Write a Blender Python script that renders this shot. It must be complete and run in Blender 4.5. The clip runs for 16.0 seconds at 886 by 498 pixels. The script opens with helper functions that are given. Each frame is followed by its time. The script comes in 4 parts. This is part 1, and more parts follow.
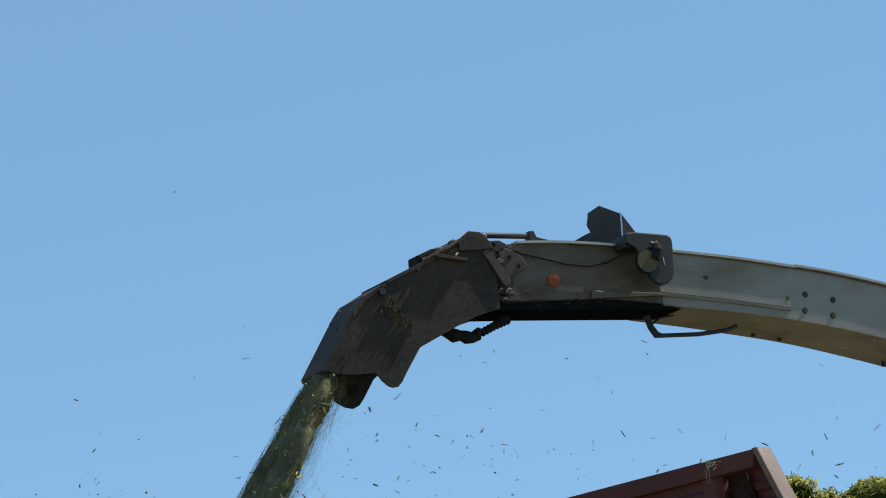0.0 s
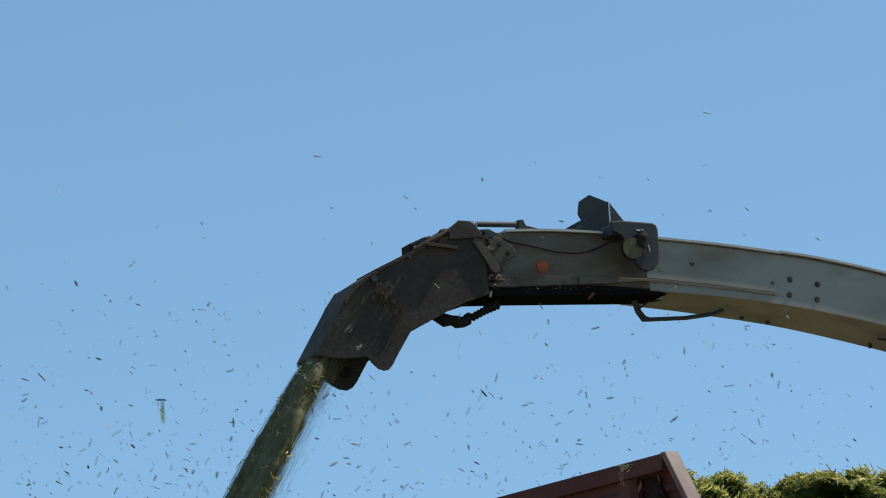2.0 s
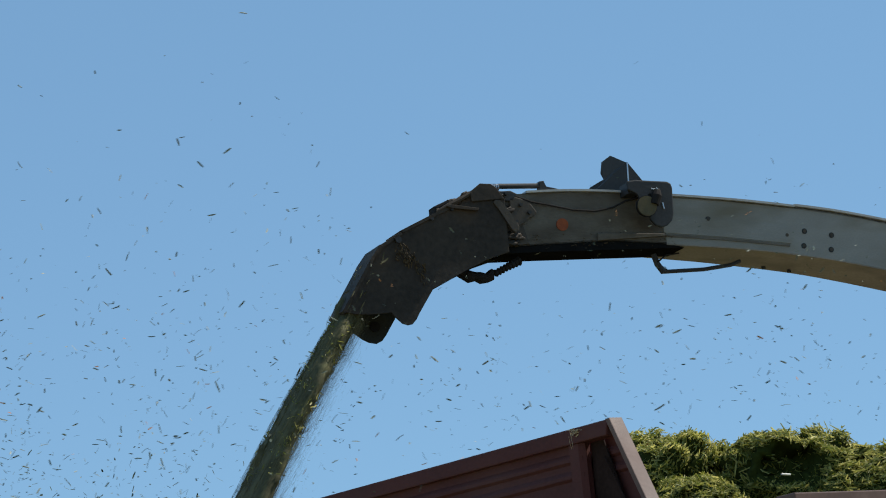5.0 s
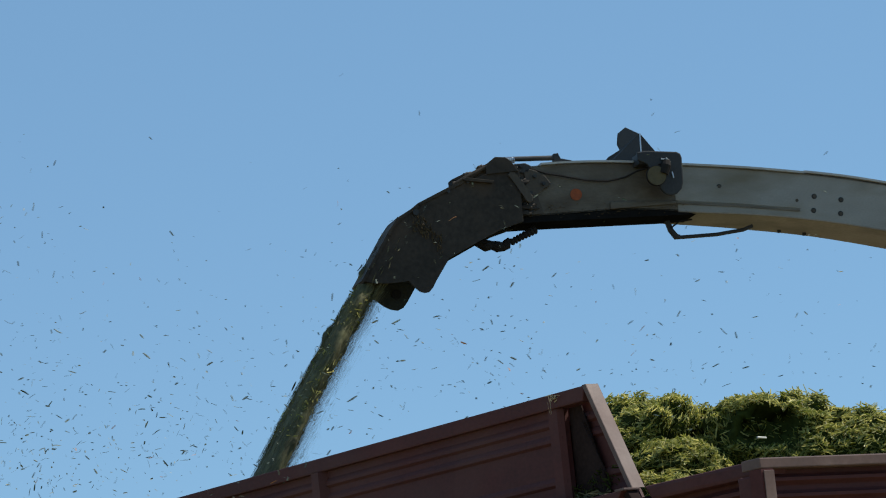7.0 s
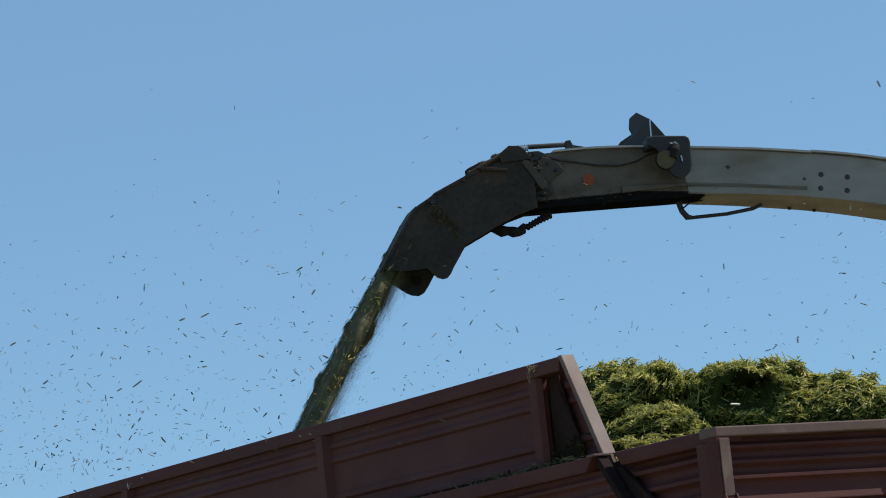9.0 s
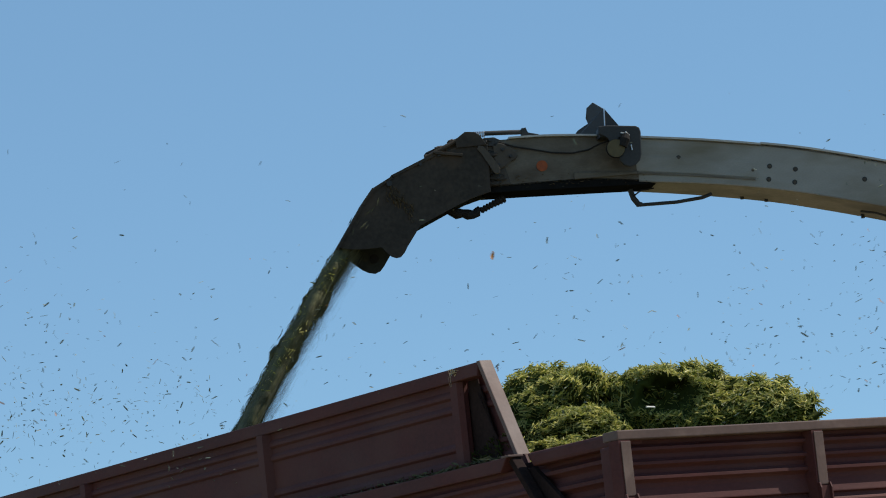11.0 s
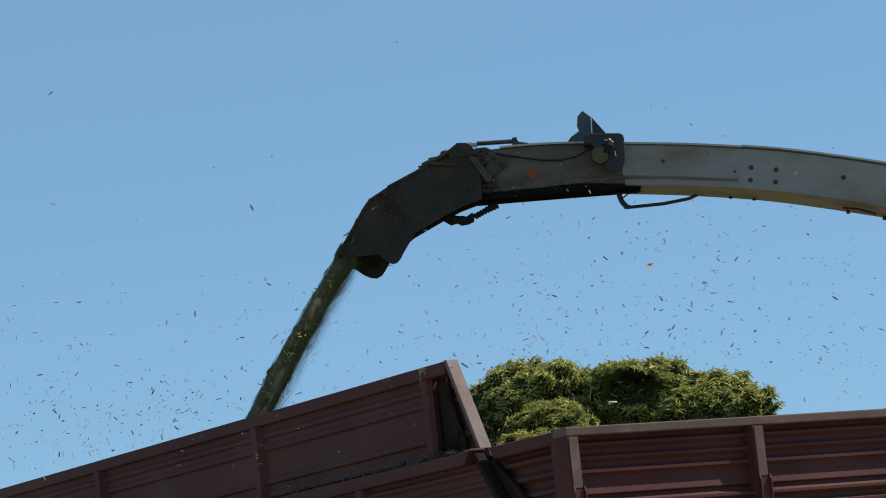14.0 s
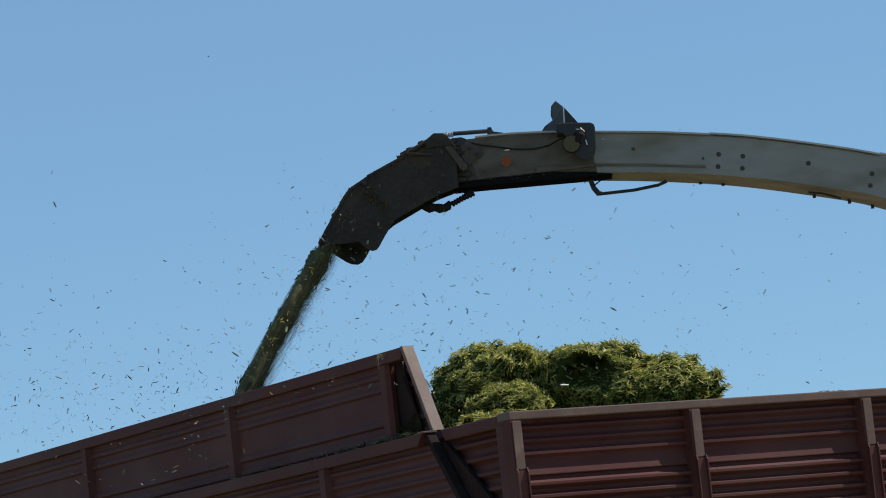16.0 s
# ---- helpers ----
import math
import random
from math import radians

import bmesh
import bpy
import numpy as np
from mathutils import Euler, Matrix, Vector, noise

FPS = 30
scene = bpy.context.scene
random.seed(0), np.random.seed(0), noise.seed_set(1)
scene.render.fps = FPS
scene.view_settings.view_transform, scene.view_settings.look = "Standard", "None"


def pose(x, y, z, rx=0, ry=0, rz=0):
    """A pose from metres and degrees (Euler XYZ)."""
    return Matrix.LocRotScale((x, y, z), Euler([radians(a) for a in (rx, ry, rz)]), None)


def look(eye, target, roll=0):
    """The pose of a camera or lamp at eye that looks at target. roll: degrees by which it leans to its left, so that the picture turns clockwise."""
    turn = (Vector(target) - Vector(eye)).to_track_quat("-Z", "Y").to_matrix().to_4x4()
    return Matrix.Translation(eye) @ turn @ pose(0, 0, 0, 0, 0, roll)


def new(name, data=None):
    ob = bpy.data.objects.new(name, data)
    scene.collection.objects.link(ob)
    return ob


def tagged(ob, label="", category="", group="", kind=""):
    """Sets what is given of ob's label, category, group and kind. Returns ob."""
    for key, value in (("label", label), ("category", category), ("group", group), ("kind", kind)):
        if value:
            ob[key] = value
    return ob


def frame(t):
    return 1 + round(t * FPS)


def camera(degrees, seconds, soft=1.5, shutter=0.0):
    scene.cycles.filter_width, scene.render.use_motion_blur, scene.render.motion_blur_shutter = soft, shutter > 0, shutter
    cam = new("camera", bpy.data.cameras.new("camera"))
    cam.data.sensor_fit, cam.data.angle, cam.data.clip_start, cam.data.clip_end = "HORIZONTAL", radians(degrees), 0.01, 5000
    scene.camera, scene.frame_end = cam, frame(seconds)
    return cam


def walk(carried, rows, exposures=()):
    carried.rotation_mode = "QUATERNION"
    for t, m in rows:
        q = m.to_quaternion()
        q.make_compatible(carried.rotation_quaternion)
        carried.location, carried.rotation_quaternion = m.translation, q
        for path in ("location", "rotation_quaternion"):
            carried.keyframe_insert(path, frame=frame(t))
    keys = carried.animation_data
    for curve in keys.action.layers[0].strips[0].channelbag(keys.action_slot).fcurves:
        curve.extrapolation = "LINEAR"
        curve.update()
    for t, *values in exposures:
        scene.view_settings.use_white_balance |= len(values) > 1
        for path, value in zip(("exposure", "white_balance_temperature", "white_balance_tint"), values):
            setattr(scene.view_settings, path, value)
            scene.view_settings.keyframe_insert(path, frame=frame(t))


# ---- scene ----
cam = camera(13.0, 16.0, soft=1.05, shutter=0.4)

# seconds, pan to the right of +y, tilt upwards (degrees); the camera stands on a tripod
CAMERA_ROWS = [
    (0, 39.27, 12.36),
    (0.5, 38.55, 12.31),
    (1, 38.04, 12.17),
    (1.5, 37.66, 11.99),
    (2, 37.22, 11.73),
    (2.5, 36.78, 11.49),
    (3, 36.26, 11.34),
    (3.5, 35.81, 11.2),
    (4, 35.42, 11.02),
    (6.5, 34.11, 10.01),
    (7, 33.83, 9.84),
    (7.5, 33.46, 9.62),
    (8, 33.05, 9.43),
    (8.5, 32.47, 9.2),
    (9, 31.92, 8.98),
    (9.5, 31.56, 8.83),
    (10, 31.54, 8.7),
    (12.5, 30.35, 8.44),
    (13, 30.03, 8.31),
    (13.5, 29.73, 8.23),
    (14, 29.46, 8.13),
    (14.5, 29.17, 8.02),
    (15, 29.03, 7.93),
    (15.5, 28.76, 7.77),
    (16, 28.54, 7.56),
]
TRAILER_ROWS = [
    (0, -7.513), (0.5, -7.209), (1, -6.897), (1.5, -6.607), (2, -6.33), (2.5, -6.064), (3, -5.799), (3.5, -5.576), (4, -5.386), (6.5, -4.647), (7, -4.497), (7.5, -4.313), (8, -4.074), (8.5, -3.761), (9, -3.426), (9.5, -3.127), (10, -2.86), (12.5, -1.807), (13, -1.561), (13.5, -1.316), (14, -1.051), (14.5, -0.797), (15, -0.561), (15.5, -0.295), (16, 0.0),
]
SPOUT_ROWS = [
    (0, 10.26, 11.87, 4.963, -0.86, -11.69),
    (0.5, 10.278, 12.1, 5.013, -0.19, -11.7),
    (1, 10.288, 12.314, 5.061, 0.54, -11.77),
    (1.5, 10.267, 12.552, 5.058, 0.74, -11.89),
    (2, 10.238, 12.807, 4.985, -0.38, -12.08),
    (2.5, 10.232, 13.065, 4.958, -0.91, -12.31),
    (3, 10.253, 13.268, 5.025, -0.22, -12.57),
    (3.5, 10.289, 13.477, 5.051, 0.18, -12.81),
    (4, 10.339, 13.675, 5.051, 0.07, -13.09),
    (6.5, 10.753, 14.808, 5.074, -0.49, -19.08),
    (7, 10.838, 14.997, 5.115, -0.18, -19.31),
    (7.5, 10.911, 15.169, 5.162, 0.11, -19.48),
    (8, 10.927, 15.368, 5.197, 0.52, -19.61),
    (8.5, 10.881, 15.598, 5.172, 0.52, -19.77),
    (9, 10.791, 15.909, 5.021, -1.21, -19.96),
    (9.5, 10.774, 16.179, 5.039, -1.02, -20.17),
    (10, 10.803, 16.385, 5.126, 0.34, -20.42),
    (12.5, 10.878, 17.533, 5.121, 0.84, -26.46),
    (13, 10.882, 17.741, 5.124, 0.79, -26.66),
    (13.5, 10.873, 17.974, 5.09, 0.25, -26.84),
    (14, 10.874, 18.192, 5.103, 0.32, -27.0),
    (14.5, 10.882, 18.381, 5.14, 0.98, -27.12),
    (15, 10.868, 18.583, 5.134, 0.88, -27.21),
    (15.5, 10.843, 18.834, 5.08, 0.08, -27.27),
    (16, 10.84, 19.094, 5.08, -0.0, -27.3),
]
ROLL = 4.70


def aim(pan, tilt, roll):
    p, q = radians(pan), radians(tilt)
    eye = Vector((0, 0, 1.7))
    way = Vector((math.sin(p) * math.cos(q), math.cos(p) * math.cos(q), math.sin(q)))
    return look(eye, eye + way, roll)


walk(cam, [(t, aim(p, q, -ROLL)) for t, p, q in CAMERA_ROWS],
     exposures=[(0.0, 0.19), (4.0, 0.08), (9.0, 0.03), (16.0, 0.01)])

# ---- light ----
SUN = Vector((0.90, -0.30, 1.25)).normalized()
world = bpy.data.worlds.new("sky")
scene.world = world
world.use_nodes = True
wn = world.node_tree.nodes
sky = wn.new("ShaderNodeTexSky")
sky.sky_type, sky.sun_disc = "NISHITA", False
sky.sun_elevation = math.asin(SUN.z)
sky.sun_rotation = math.atan2(SUN.x, SUN.y)
sky.altitude, sky.air_density, sky.dust_density, sky.ozone_density = 2800, 1.0, 0.0, 2.6
wn["Background"].inputs["Strength"].default_value = 0.118
tone = wn.new("ShaderNodeMix")
tone.data_type, tone.blend_type = "RGBA", "MULTIPLY"
tone.inputs["Factor"].default_value = 1.0
tone.inputs["B"].default_value = (0.845, 1.0, 0.985, 1)
world.node_tree.links.new(sky.outputs[0], tone.inputs["A"])
# thin summer haze evens the sky out
haze = wn.new("ShaderNodeMix")
haze.data_type = "RGBA"
haze.inputs["Factor"].default_value = 0.5
haze.inputs["B"].default_value = (1.88, 3.60, 5.72, 1)
world.node_tree.links.new(tone.outputs["Result"], haze.inputs["A"])
world.node_tree.links.new(haze.outputs["Result"], wn["Background"].inputs["Color"])
sun_data = bpy.data.lights.new("sun", "SUN")
sun_data.energy, sun_data.angle, sun_data.color = 5.0, radians(0.53), (1.0, 0.95, 0.86)
sun = new("sun", sun_data)
sun.matrix_world = look(SUN * 60, (0, 0, 0))

# ---- materials ----


def material(name, base, rough=0.6, metal=0.0, spread=0.25, scale=6.0, fine=60.0, bump=0.25, other=None, patch=None, stretch=(1, 1, 1), edge=(0.45, 0.62), per="", spec=0.5):
    """Base colour varied at two scales; other: a second colour in patches of size patch; per: island or object."""
    m = bpy.data.materials.new(name)
    m.use_nodes = True
    n, l = m.node_tree.nodes, m.node_tree.links
    b = n["Principled BSDF"]
    co = n.new("ShaderNodeTexCoord")
    mp = n.new("ShaderNodeMapping")
    mp.inputs["Scale"].default_value = stretch
    l.new(co.outputs["Object"], mp.inputs["Vector"])

    def tex(s, detail=6.0):
        t = n.new("ShaderNodeTexNoise")
        t.inputs["Scale"].default_value, t.inputs["Detail"].default_value = s, detail
        l.new(mp.outputs[0], t.inputs["Vector"])
        return t.outputs["Fac"]

    big, small = tex(scale), tex(fine, 3.0)
    mix = n.new("ShaderNodeMath")
    mix.operation = "MULTIPLY_ADD"
    mix.inputs[1].default_value = 0.6
    l.new(big, mix.inputs[0])
    half = n.new("ShaderNodeMath")
    half.operation = "MULTIPLY"
    half.inputs[1].default_value = 0.4
    l.new(small, half.inputs[0])
    l.new(half.outputs[0], mix.inputs[2])
    ramp = n.new("ShaderNodeValToRGB")
    ramp.color_ramp.elements[0].position, ramp.color_ramp.elements[1].position = 0.32, 0.68
    ramp.color_ramp.elements[0].color = (*[c * (1 - spread) for c in base], 1)
    ramp.color_ramp.elements[1].color = (*[min(1, c * (1 + spread)) for c in base], 1)
    l.new(mix.outputs[0], ramp.inputs[0])
    out = ramp.outputs[0]
    if per:
        if per == "island":
            rnd = n.new("ShaderNodeNewGeometry").outputs["Random Per Island"]
        else:
            rnd = n.new("ShaderNodeObjectInfo").outputs["Random"]
        r2 = n.new("ShaderNodeValToRGB")
        e = r2.color_ramp.elements
        e[0].color, e[1].color = (*base, 1), (*(other or base), 1)
        mid = e.new(0.55)
        mid.color = (*[0.65 * a + 0.35 * c for a, c in zip(base, other or base)], 1)
        l.new(rnd, r2.inputs[0])
        mm = n.new("ShaderNodeMix")
        mm.data_type, mm.blend_type = "RGBA", "MIX"
        mm.inputs["Factor"].default_value = 0.7
        l.new(out, mm.inputs["A"]), l.new(r2.outputs[0], mm.inputs["B"])
        out = mm.outputs["Result"]
    elif other:
        fac = n.new("ShaderNodeMapRange")
        fac.inputs["From Min"].default_value, fac.inputs["From Max"].default_value = edge
        l.new(tex(patch or 3.0, 8.0), fac.inputs["Value"])
        mm = n.new("ShaderNodeMix")
        mm.data_type = "RGBA"
        l.new(fac.outputs[0], mm.inputs["Factor"])
        l.new(out, mm.inputs["A"])
        mm.inputs["B"].default_value = (*other, 1)
        out = mm.outputs["Result"]
    l.new(out, b.inputs["Base Color"])
    rr = n.new("ShaderNodeMapRange")
    rr.inputs["To Min"].default_value, rr.inputs["To Max"].default_value = max(0.05, rough - 0.12), min(1, rough + 0.12)
    l.new(big, rr.inputs["Value"])
    l.new(rr.outputs[0], b.inputs["Roughness"])
    b.inputs["Metallic"].default_value = metal
    b.inputs["Specular IOR Level"].default_value = spec
    if bump:
        bp = n.new("ShaderNodeBump")
        bp.inputs["Strength"].default_value, bp.inputs["Distance"].default_value = bump, 0.004
        l.new(mix.outputs[0], bp.inputs["Height"])
        l.new(bp.outputs[0], b.inputs["Normal"])
    return m


M_SPOUT = material("grey_painted_steel", (0.262, 0.252, 0.224), 0.55, 0.0, 0.14, 3.0, 70.0, 0.2, (0.165, 0.143, 0.10), 1.6, (1.2, 1, 3.5), (0.46, 0.74), spec=0.4)
# lighter than the spout steel: sunlight on the flange is painted in
M_RIM = material("sunlit_edge_steel", (0.42, 0.40, 0.36), 0.5, 0.0, 0.2, 6.0, 80.0, 0.2)
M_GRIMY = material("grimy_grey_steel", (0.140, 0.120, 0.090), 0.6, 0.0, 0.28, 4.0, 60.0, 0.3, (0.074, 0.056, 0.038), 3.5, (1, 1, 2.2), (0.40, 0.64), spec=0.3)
M_WORN = material("worn_brown_steel", (0.066, 0.051, 0.036), 0.6, 0.0, 0.3, 9.0, 80.0, 0.3, spec=0.3)
M_CRUST = material("dried_crop_crust", (0.088, 0.063, 0.035), 0.85, 0.0, 0.3, 9.0, 80.0, 0.3, spec=0.15)
M_UNDER = material("tan_steel", (0.265, 0.228, 0.180), 0.85, 0.0, 0.22, 5.0, 60.0, 0.3, (0.165, 0.142, 0.112), 3.0)
M_HOOD = material("worn_hood_steel", (0.043, 0.034, 0.026), 0.7, 0.0, 0.45, 4.0, 45.0, 0.6, (0.078, 0.053, 0.034), 5.0, (1, 1, 1), (0.52, 0.75), spec=0.2)
M_DARK = material("dark_steel", (0.034, 0.033, 0.032), 0.55, 0.0, 0.3, 8.0, 80.0, 0.3, spec=0.3)
M_RUBBER = material("black_rubber", (0.024, 0.021, 0.019), 0.85, 0.0, 0.2, 8.0, 90.0, 0.2, spec=0.1)
M_CHROME = material("bright_steel", (0.55, 0.55, 0.56), 0.3, 0.9, 0.1, 8.0, 90.0, 0.1)
M_ORANGE = material("orange_reflector", (0.28, 0.064, 0.017), 0.6, 0.0, 0.25, 40.0, 150.0, 0.15, spec=0.3)
M_LENS = material("amber_lamp_glass", (0.095, 0.072, 0.030), 0.4, 0.0, 0.2, 30.0, 150.0, 0.1, spec=0.25)
M_RED = material("maroon_paint", (0.077, 0.022, 0.020), 0.7, 0.0, 0.26, 2.0, 45.0, 0.3, (0.100, 0.041, 0.034), 1.1, (1, 1, 1.8), (0.46, 0.70), spec=0.25)
# lighter copy of the maroon for faces the sun strikes, plus scuffs
M_RAIL = material("sunlit_scuffed_maroon", (0.120, 0.071, 0.057), 0.6, 0.0, 0.2, 4.0, 60.0, 0.3, (0.22, 0.15, 0.12), 5.0, (1, 1, 1), (0.58, 0.78), spec=0.35)
M_GRASS = material("chopped_green_crop", (0.150, 0.175, 0.016), 0.45, 0.0, 0.5, 8.0, 60.0, 0.0, (1.0, 0.88, 0.31), None, (1, 1, 1), (0.4, 0.6), "island", spec=0.4)
# thin leaves let part of the light through
gn, gl = M_GRASS.node_tree.nodes, M_GRASS.node_tree.links
glow_through, both = gn.new("ShaderNodeBsdfTranslucent"), gn.new("ShaderNodeMixShader")
both.inputs[0].default_value = 0.5
gl.new(gn["Principled BSDF"].inputs["Base Color"].links[0].from_socket, glow_through.inputs["Color"])
gl.new(gn["Principled BSDF"].outputs[0], both.inputs[1])
gl.new(glow_through.outputs[0], both.inputs[2])
gl.new(both.outputs[0], gn["Material Output"].inputs["Surface"])
M_PALE = material("pale_cob", (0.75, 0.70, 0.60), 0.7, 0.0, 0.1, 8.0, 60.0, 0.0)
M_STRAW = material("pale_straw", (0.42, 0.33, 0.20), 0.7, 0.0, 0.2, 8.0, 60.0, 0.0)
# dark copy of the crop: shade between the loose bits put into its colour
M_HEAP = material("shaded_crop_mass", (0.036, 0.044, 0.008), 0.9, 0.0, 0.4, 14.0, 70.0, 0.8, spec=0.1)
M_FLAKE = material("flying_leaf_bits", (0.058, 0.092, 0.055), 0.6, 0.0, 0.3, 8.0, 60.0, 0.0, (0.36, 0.36, 0.26), None, (1, 1, 1), (0.4, 0.6), "island")
M_JET = material("blown_crop", (0.080, 0.076, 0.038), 0.85, 0.0, 0.45, 9.0, 60.0, 0.7, (0.135, 0.128, 0.058), 12.0, (1, 1, 1), (0.5, 0.7), spec=0.2)
M_STREAM = material("stream_crop_bits", (0.088, 0.082, 0.042), 0.75, 0.0, 0.3, 8.0, 60.0, 0.0, (0.20, 0.19, 0.085), None, (1, 1, 1), (0.4, 0.6), "island", spec=0.2)
# crop stain and the hood's inner shade, both put into this dark tone
M_FAR_CHEEK = material("shaded_stained_steel", (0.030, 0.030, 0.020), 0.6, 0.0, 0.4, 9.0, 60.0, 0.4, spec=0.2)
M_HUSK = material("dry_orange_husk", (0.55, 0.24, 0.07), 0.7, 0.0, 0.3, 20.0, 90.0, 0.1)
M_LEAF = material("fresh_leaf", (0.070, 0.130, 0.025), 0.5, 0.0, 0.3, 30.0, 120.0, 0.1)
# near-black maroon that paints shade at the wall ends; the wire shares it
M_SHADE = material("shade_maroon", (0.030, 0.019, 0.017), 0.95, 0.0, 0.35, 5.0, 60.0, 0.4, spec=0.05)
M_LINER = material("matte_black_plate", (0.012, 0.012, 0.012), 0.95, 0.0, 0.3, 8.0, 80.0, 0.3, spec=0.0)
M_FIELD = material("stubble_field", (0.25, 0.21, 0.11), 0.95, 0.0, 0.3, 0.15, 6.0, 0.6, (0.13, 0.15, 0.05), 0.03)
M_TYRE = material("tyre_rubber", (0.03, 0.03, 0.03), 0.85, 0.0, 0.2, 6.0, 60.0, 0.3)

# ---- mesh helpers ----


def thing(name, label, category, loc=(0, 0, 0), group="", kind=""):
    ob = new(name)
    ob.location = loc
    return tagged(ob, label, category, group, kind)


def part(name, bm, mat, parent, label="", smooth=False, kind=""):
    me = bpy.data.meshes.new(name)
    bmesh.ops.recalc_face_normals(bm, faces=bm.faces[:])
    bm.to_mesh(me)
    bm.free()
    me.materials.append(mat)
    if smooth:
        for f in me.polygons:
            f.use_smooth = True
    ob = new(name, me)
    ob.parent = parent
    return tagged(ob, label, kind=kind)


def box(bm, x0, x1, y0, y1, z0, z1, bevel=0.0):
    vs = [bm.verts.new((x, y, z)) for x in (x0, x1) for y in (y0, y1) for z in (z0, z1)]
    fs = [bm.faces.new([vs[i] for i in q]) for q in ((0, 1, 3, 2), (4, 6, 7, 5), (0, 4, 5, 1), (2, 3, 7, 6), (0, 2, 6, 4), (1, 5, 7, 3))]
    if bevel:
        es = {e for f in fs for e in f.edges}
        bmesh.ops.bevel(bm, geom=list(es), offset=bevel, segments=2, affect="EDGES", profile=0.6)


def prism(bm, outline, y0, y1, axis="y", bevel=0.0):
    """An outline in (x, z), or for axis x in (y, z), drawn out from y0 to y1."""
    put = (lambda a, b, c: (a, c, b)) if axis == "y" else ((lambda a, b, c: (c, a, b)) if axis == "x" else (lambda a, b, c: (a, b, c)))
    lo = [bm.verts.new(put(a, b, y0)) for a, b in outline]
    hi = [bm.verts.new(put(a, b, y1)) for a, b in outline]
    caps = [bm.faces.new(lo), bm.faces.new(hi[::-1])]
    n = len(outline)
    for i in range(n):
        bm.faces.new((lo[i], hi[i], hi[(i + 1) % n], lo[(i + 1) % n]))
    if bevel:
        es = {e for f in caps for e in f.edges}
        bmesh.ops.bevel(bm, geom=list(es), offset=bevel, segments=2, affect="EDGES", profile=0.6)


def tube(bm, points, r, sides=10):
    """A round bar through the points; r may be a list."""
    pts = [Vector(p) for p in points]
    rings = []
    for i, p in enumerate(pts):
        d = (pts[min(i + 1, len(pts) - 1)] - pts[max(i - 1, 0)]).normalized()
        a = d.cross(Vector((0.12, 1, 0.07))).normalized()
        b = d.cross(a)
        rr = r[i] if isinstance(r, (list, tuple)) else r
        rings.append([bm.verts.new(p + rr * (math.cos(k) * a + math.sin(k) * b)) for k in [math.tau * j / sides for j in range(sides)]])
    for q, s in zip(rings, rings[1:]):
        for j in range(sides):
            bm.faces.new((q[j], q[(j + 1) % sides], s[(j + 1) % sides], s[j]))
    bm.faces.new(rings[0][::-1]), bm.faces.new(rings[-1])


def disc(bm, c, r, y0, y1, sides=20, dome=0.0):
    x, z = c
    prism(bm, [(x + r * math.cos(math.tau * i / sides), z + r * math.sin(math.tau * i / sides)) for i in range(sides)], y0, y1)


def fresh():
    return bmesh.new()


def flakes(name, mat, parent, rng, count, where, length, width, along=None, loose=1.0, label="", kind="stuff"):
    """Many small folded leaf bits in one mesh. where(rng) gives a place; along: a main direction."""
    vs, fs = [], []
    for _ in range(count):
        c = where(rng)
        if c is None:
            continue
        d = Vector((rng.gauss(0, 1), rng.gauss(0, 1), rng.gauss(0, 1)))
        if along is not None:
            way = along(c) if callable(along) else Vector(along)
            d = way.normalized() + loose * d.normalized()
        d.normalize()
        s = d.cross(Vector((rng.gauss(0, 1), rng.gauss(0, 1), rng.gauss(0, 1)))).normalized()
        n = d.cross(s)
        ln = length[0] + (length[1] - length[0]) * rng.random() ** 1.8
        w = width[0] + (width[1] - width[0]) * rng.random() ** 1.4
        bend = rng.uniform(-0.25, 0.25) * ln
        k = len(vs)
        for f, e in ((-0.5, 0.35), (0.0, 0.5), (0.5, 0.3)):
            q = c + d * (f * ln) + n * (bend * (0.25 - f * f))
            vs += [tuple(q - s * w * e), tuple(q + n * w * 0.25), tuple(q + s * w * e)]
        for r in (0, 3):
            for j in (0, 1):
                fs.append((k + r + j, k + r + j + 1, k + r + j + 4, k + r + j + 3))
    me = bpy.data.meshes.new(name)
    me.from_pydata(vs, [], fs)
    me.materials.append(mat)
    ob = new(name, me)
    ob.parent = parent
    return tagged(ob, label, kind=kind)


# ---- ground ----
bm = fresh()
bmesh.ops.create_grid(bm, x_segments=60, y_segments=60, size=3000)
ground = part("ground", bm, M_FIELD, None)
tagged(ground, "dry stubble field with patches of green regrowth", "ground", kind="structure")

# ---- trailer: heavy maroon farm trailer, its own space has the rear near corner at (0, 0), length along +y ----
TX, TY = 8.936, 15.70
LEAN = -1.5
W, L = 2.62, 7.9
TOP, BED = 3.30, 1.15


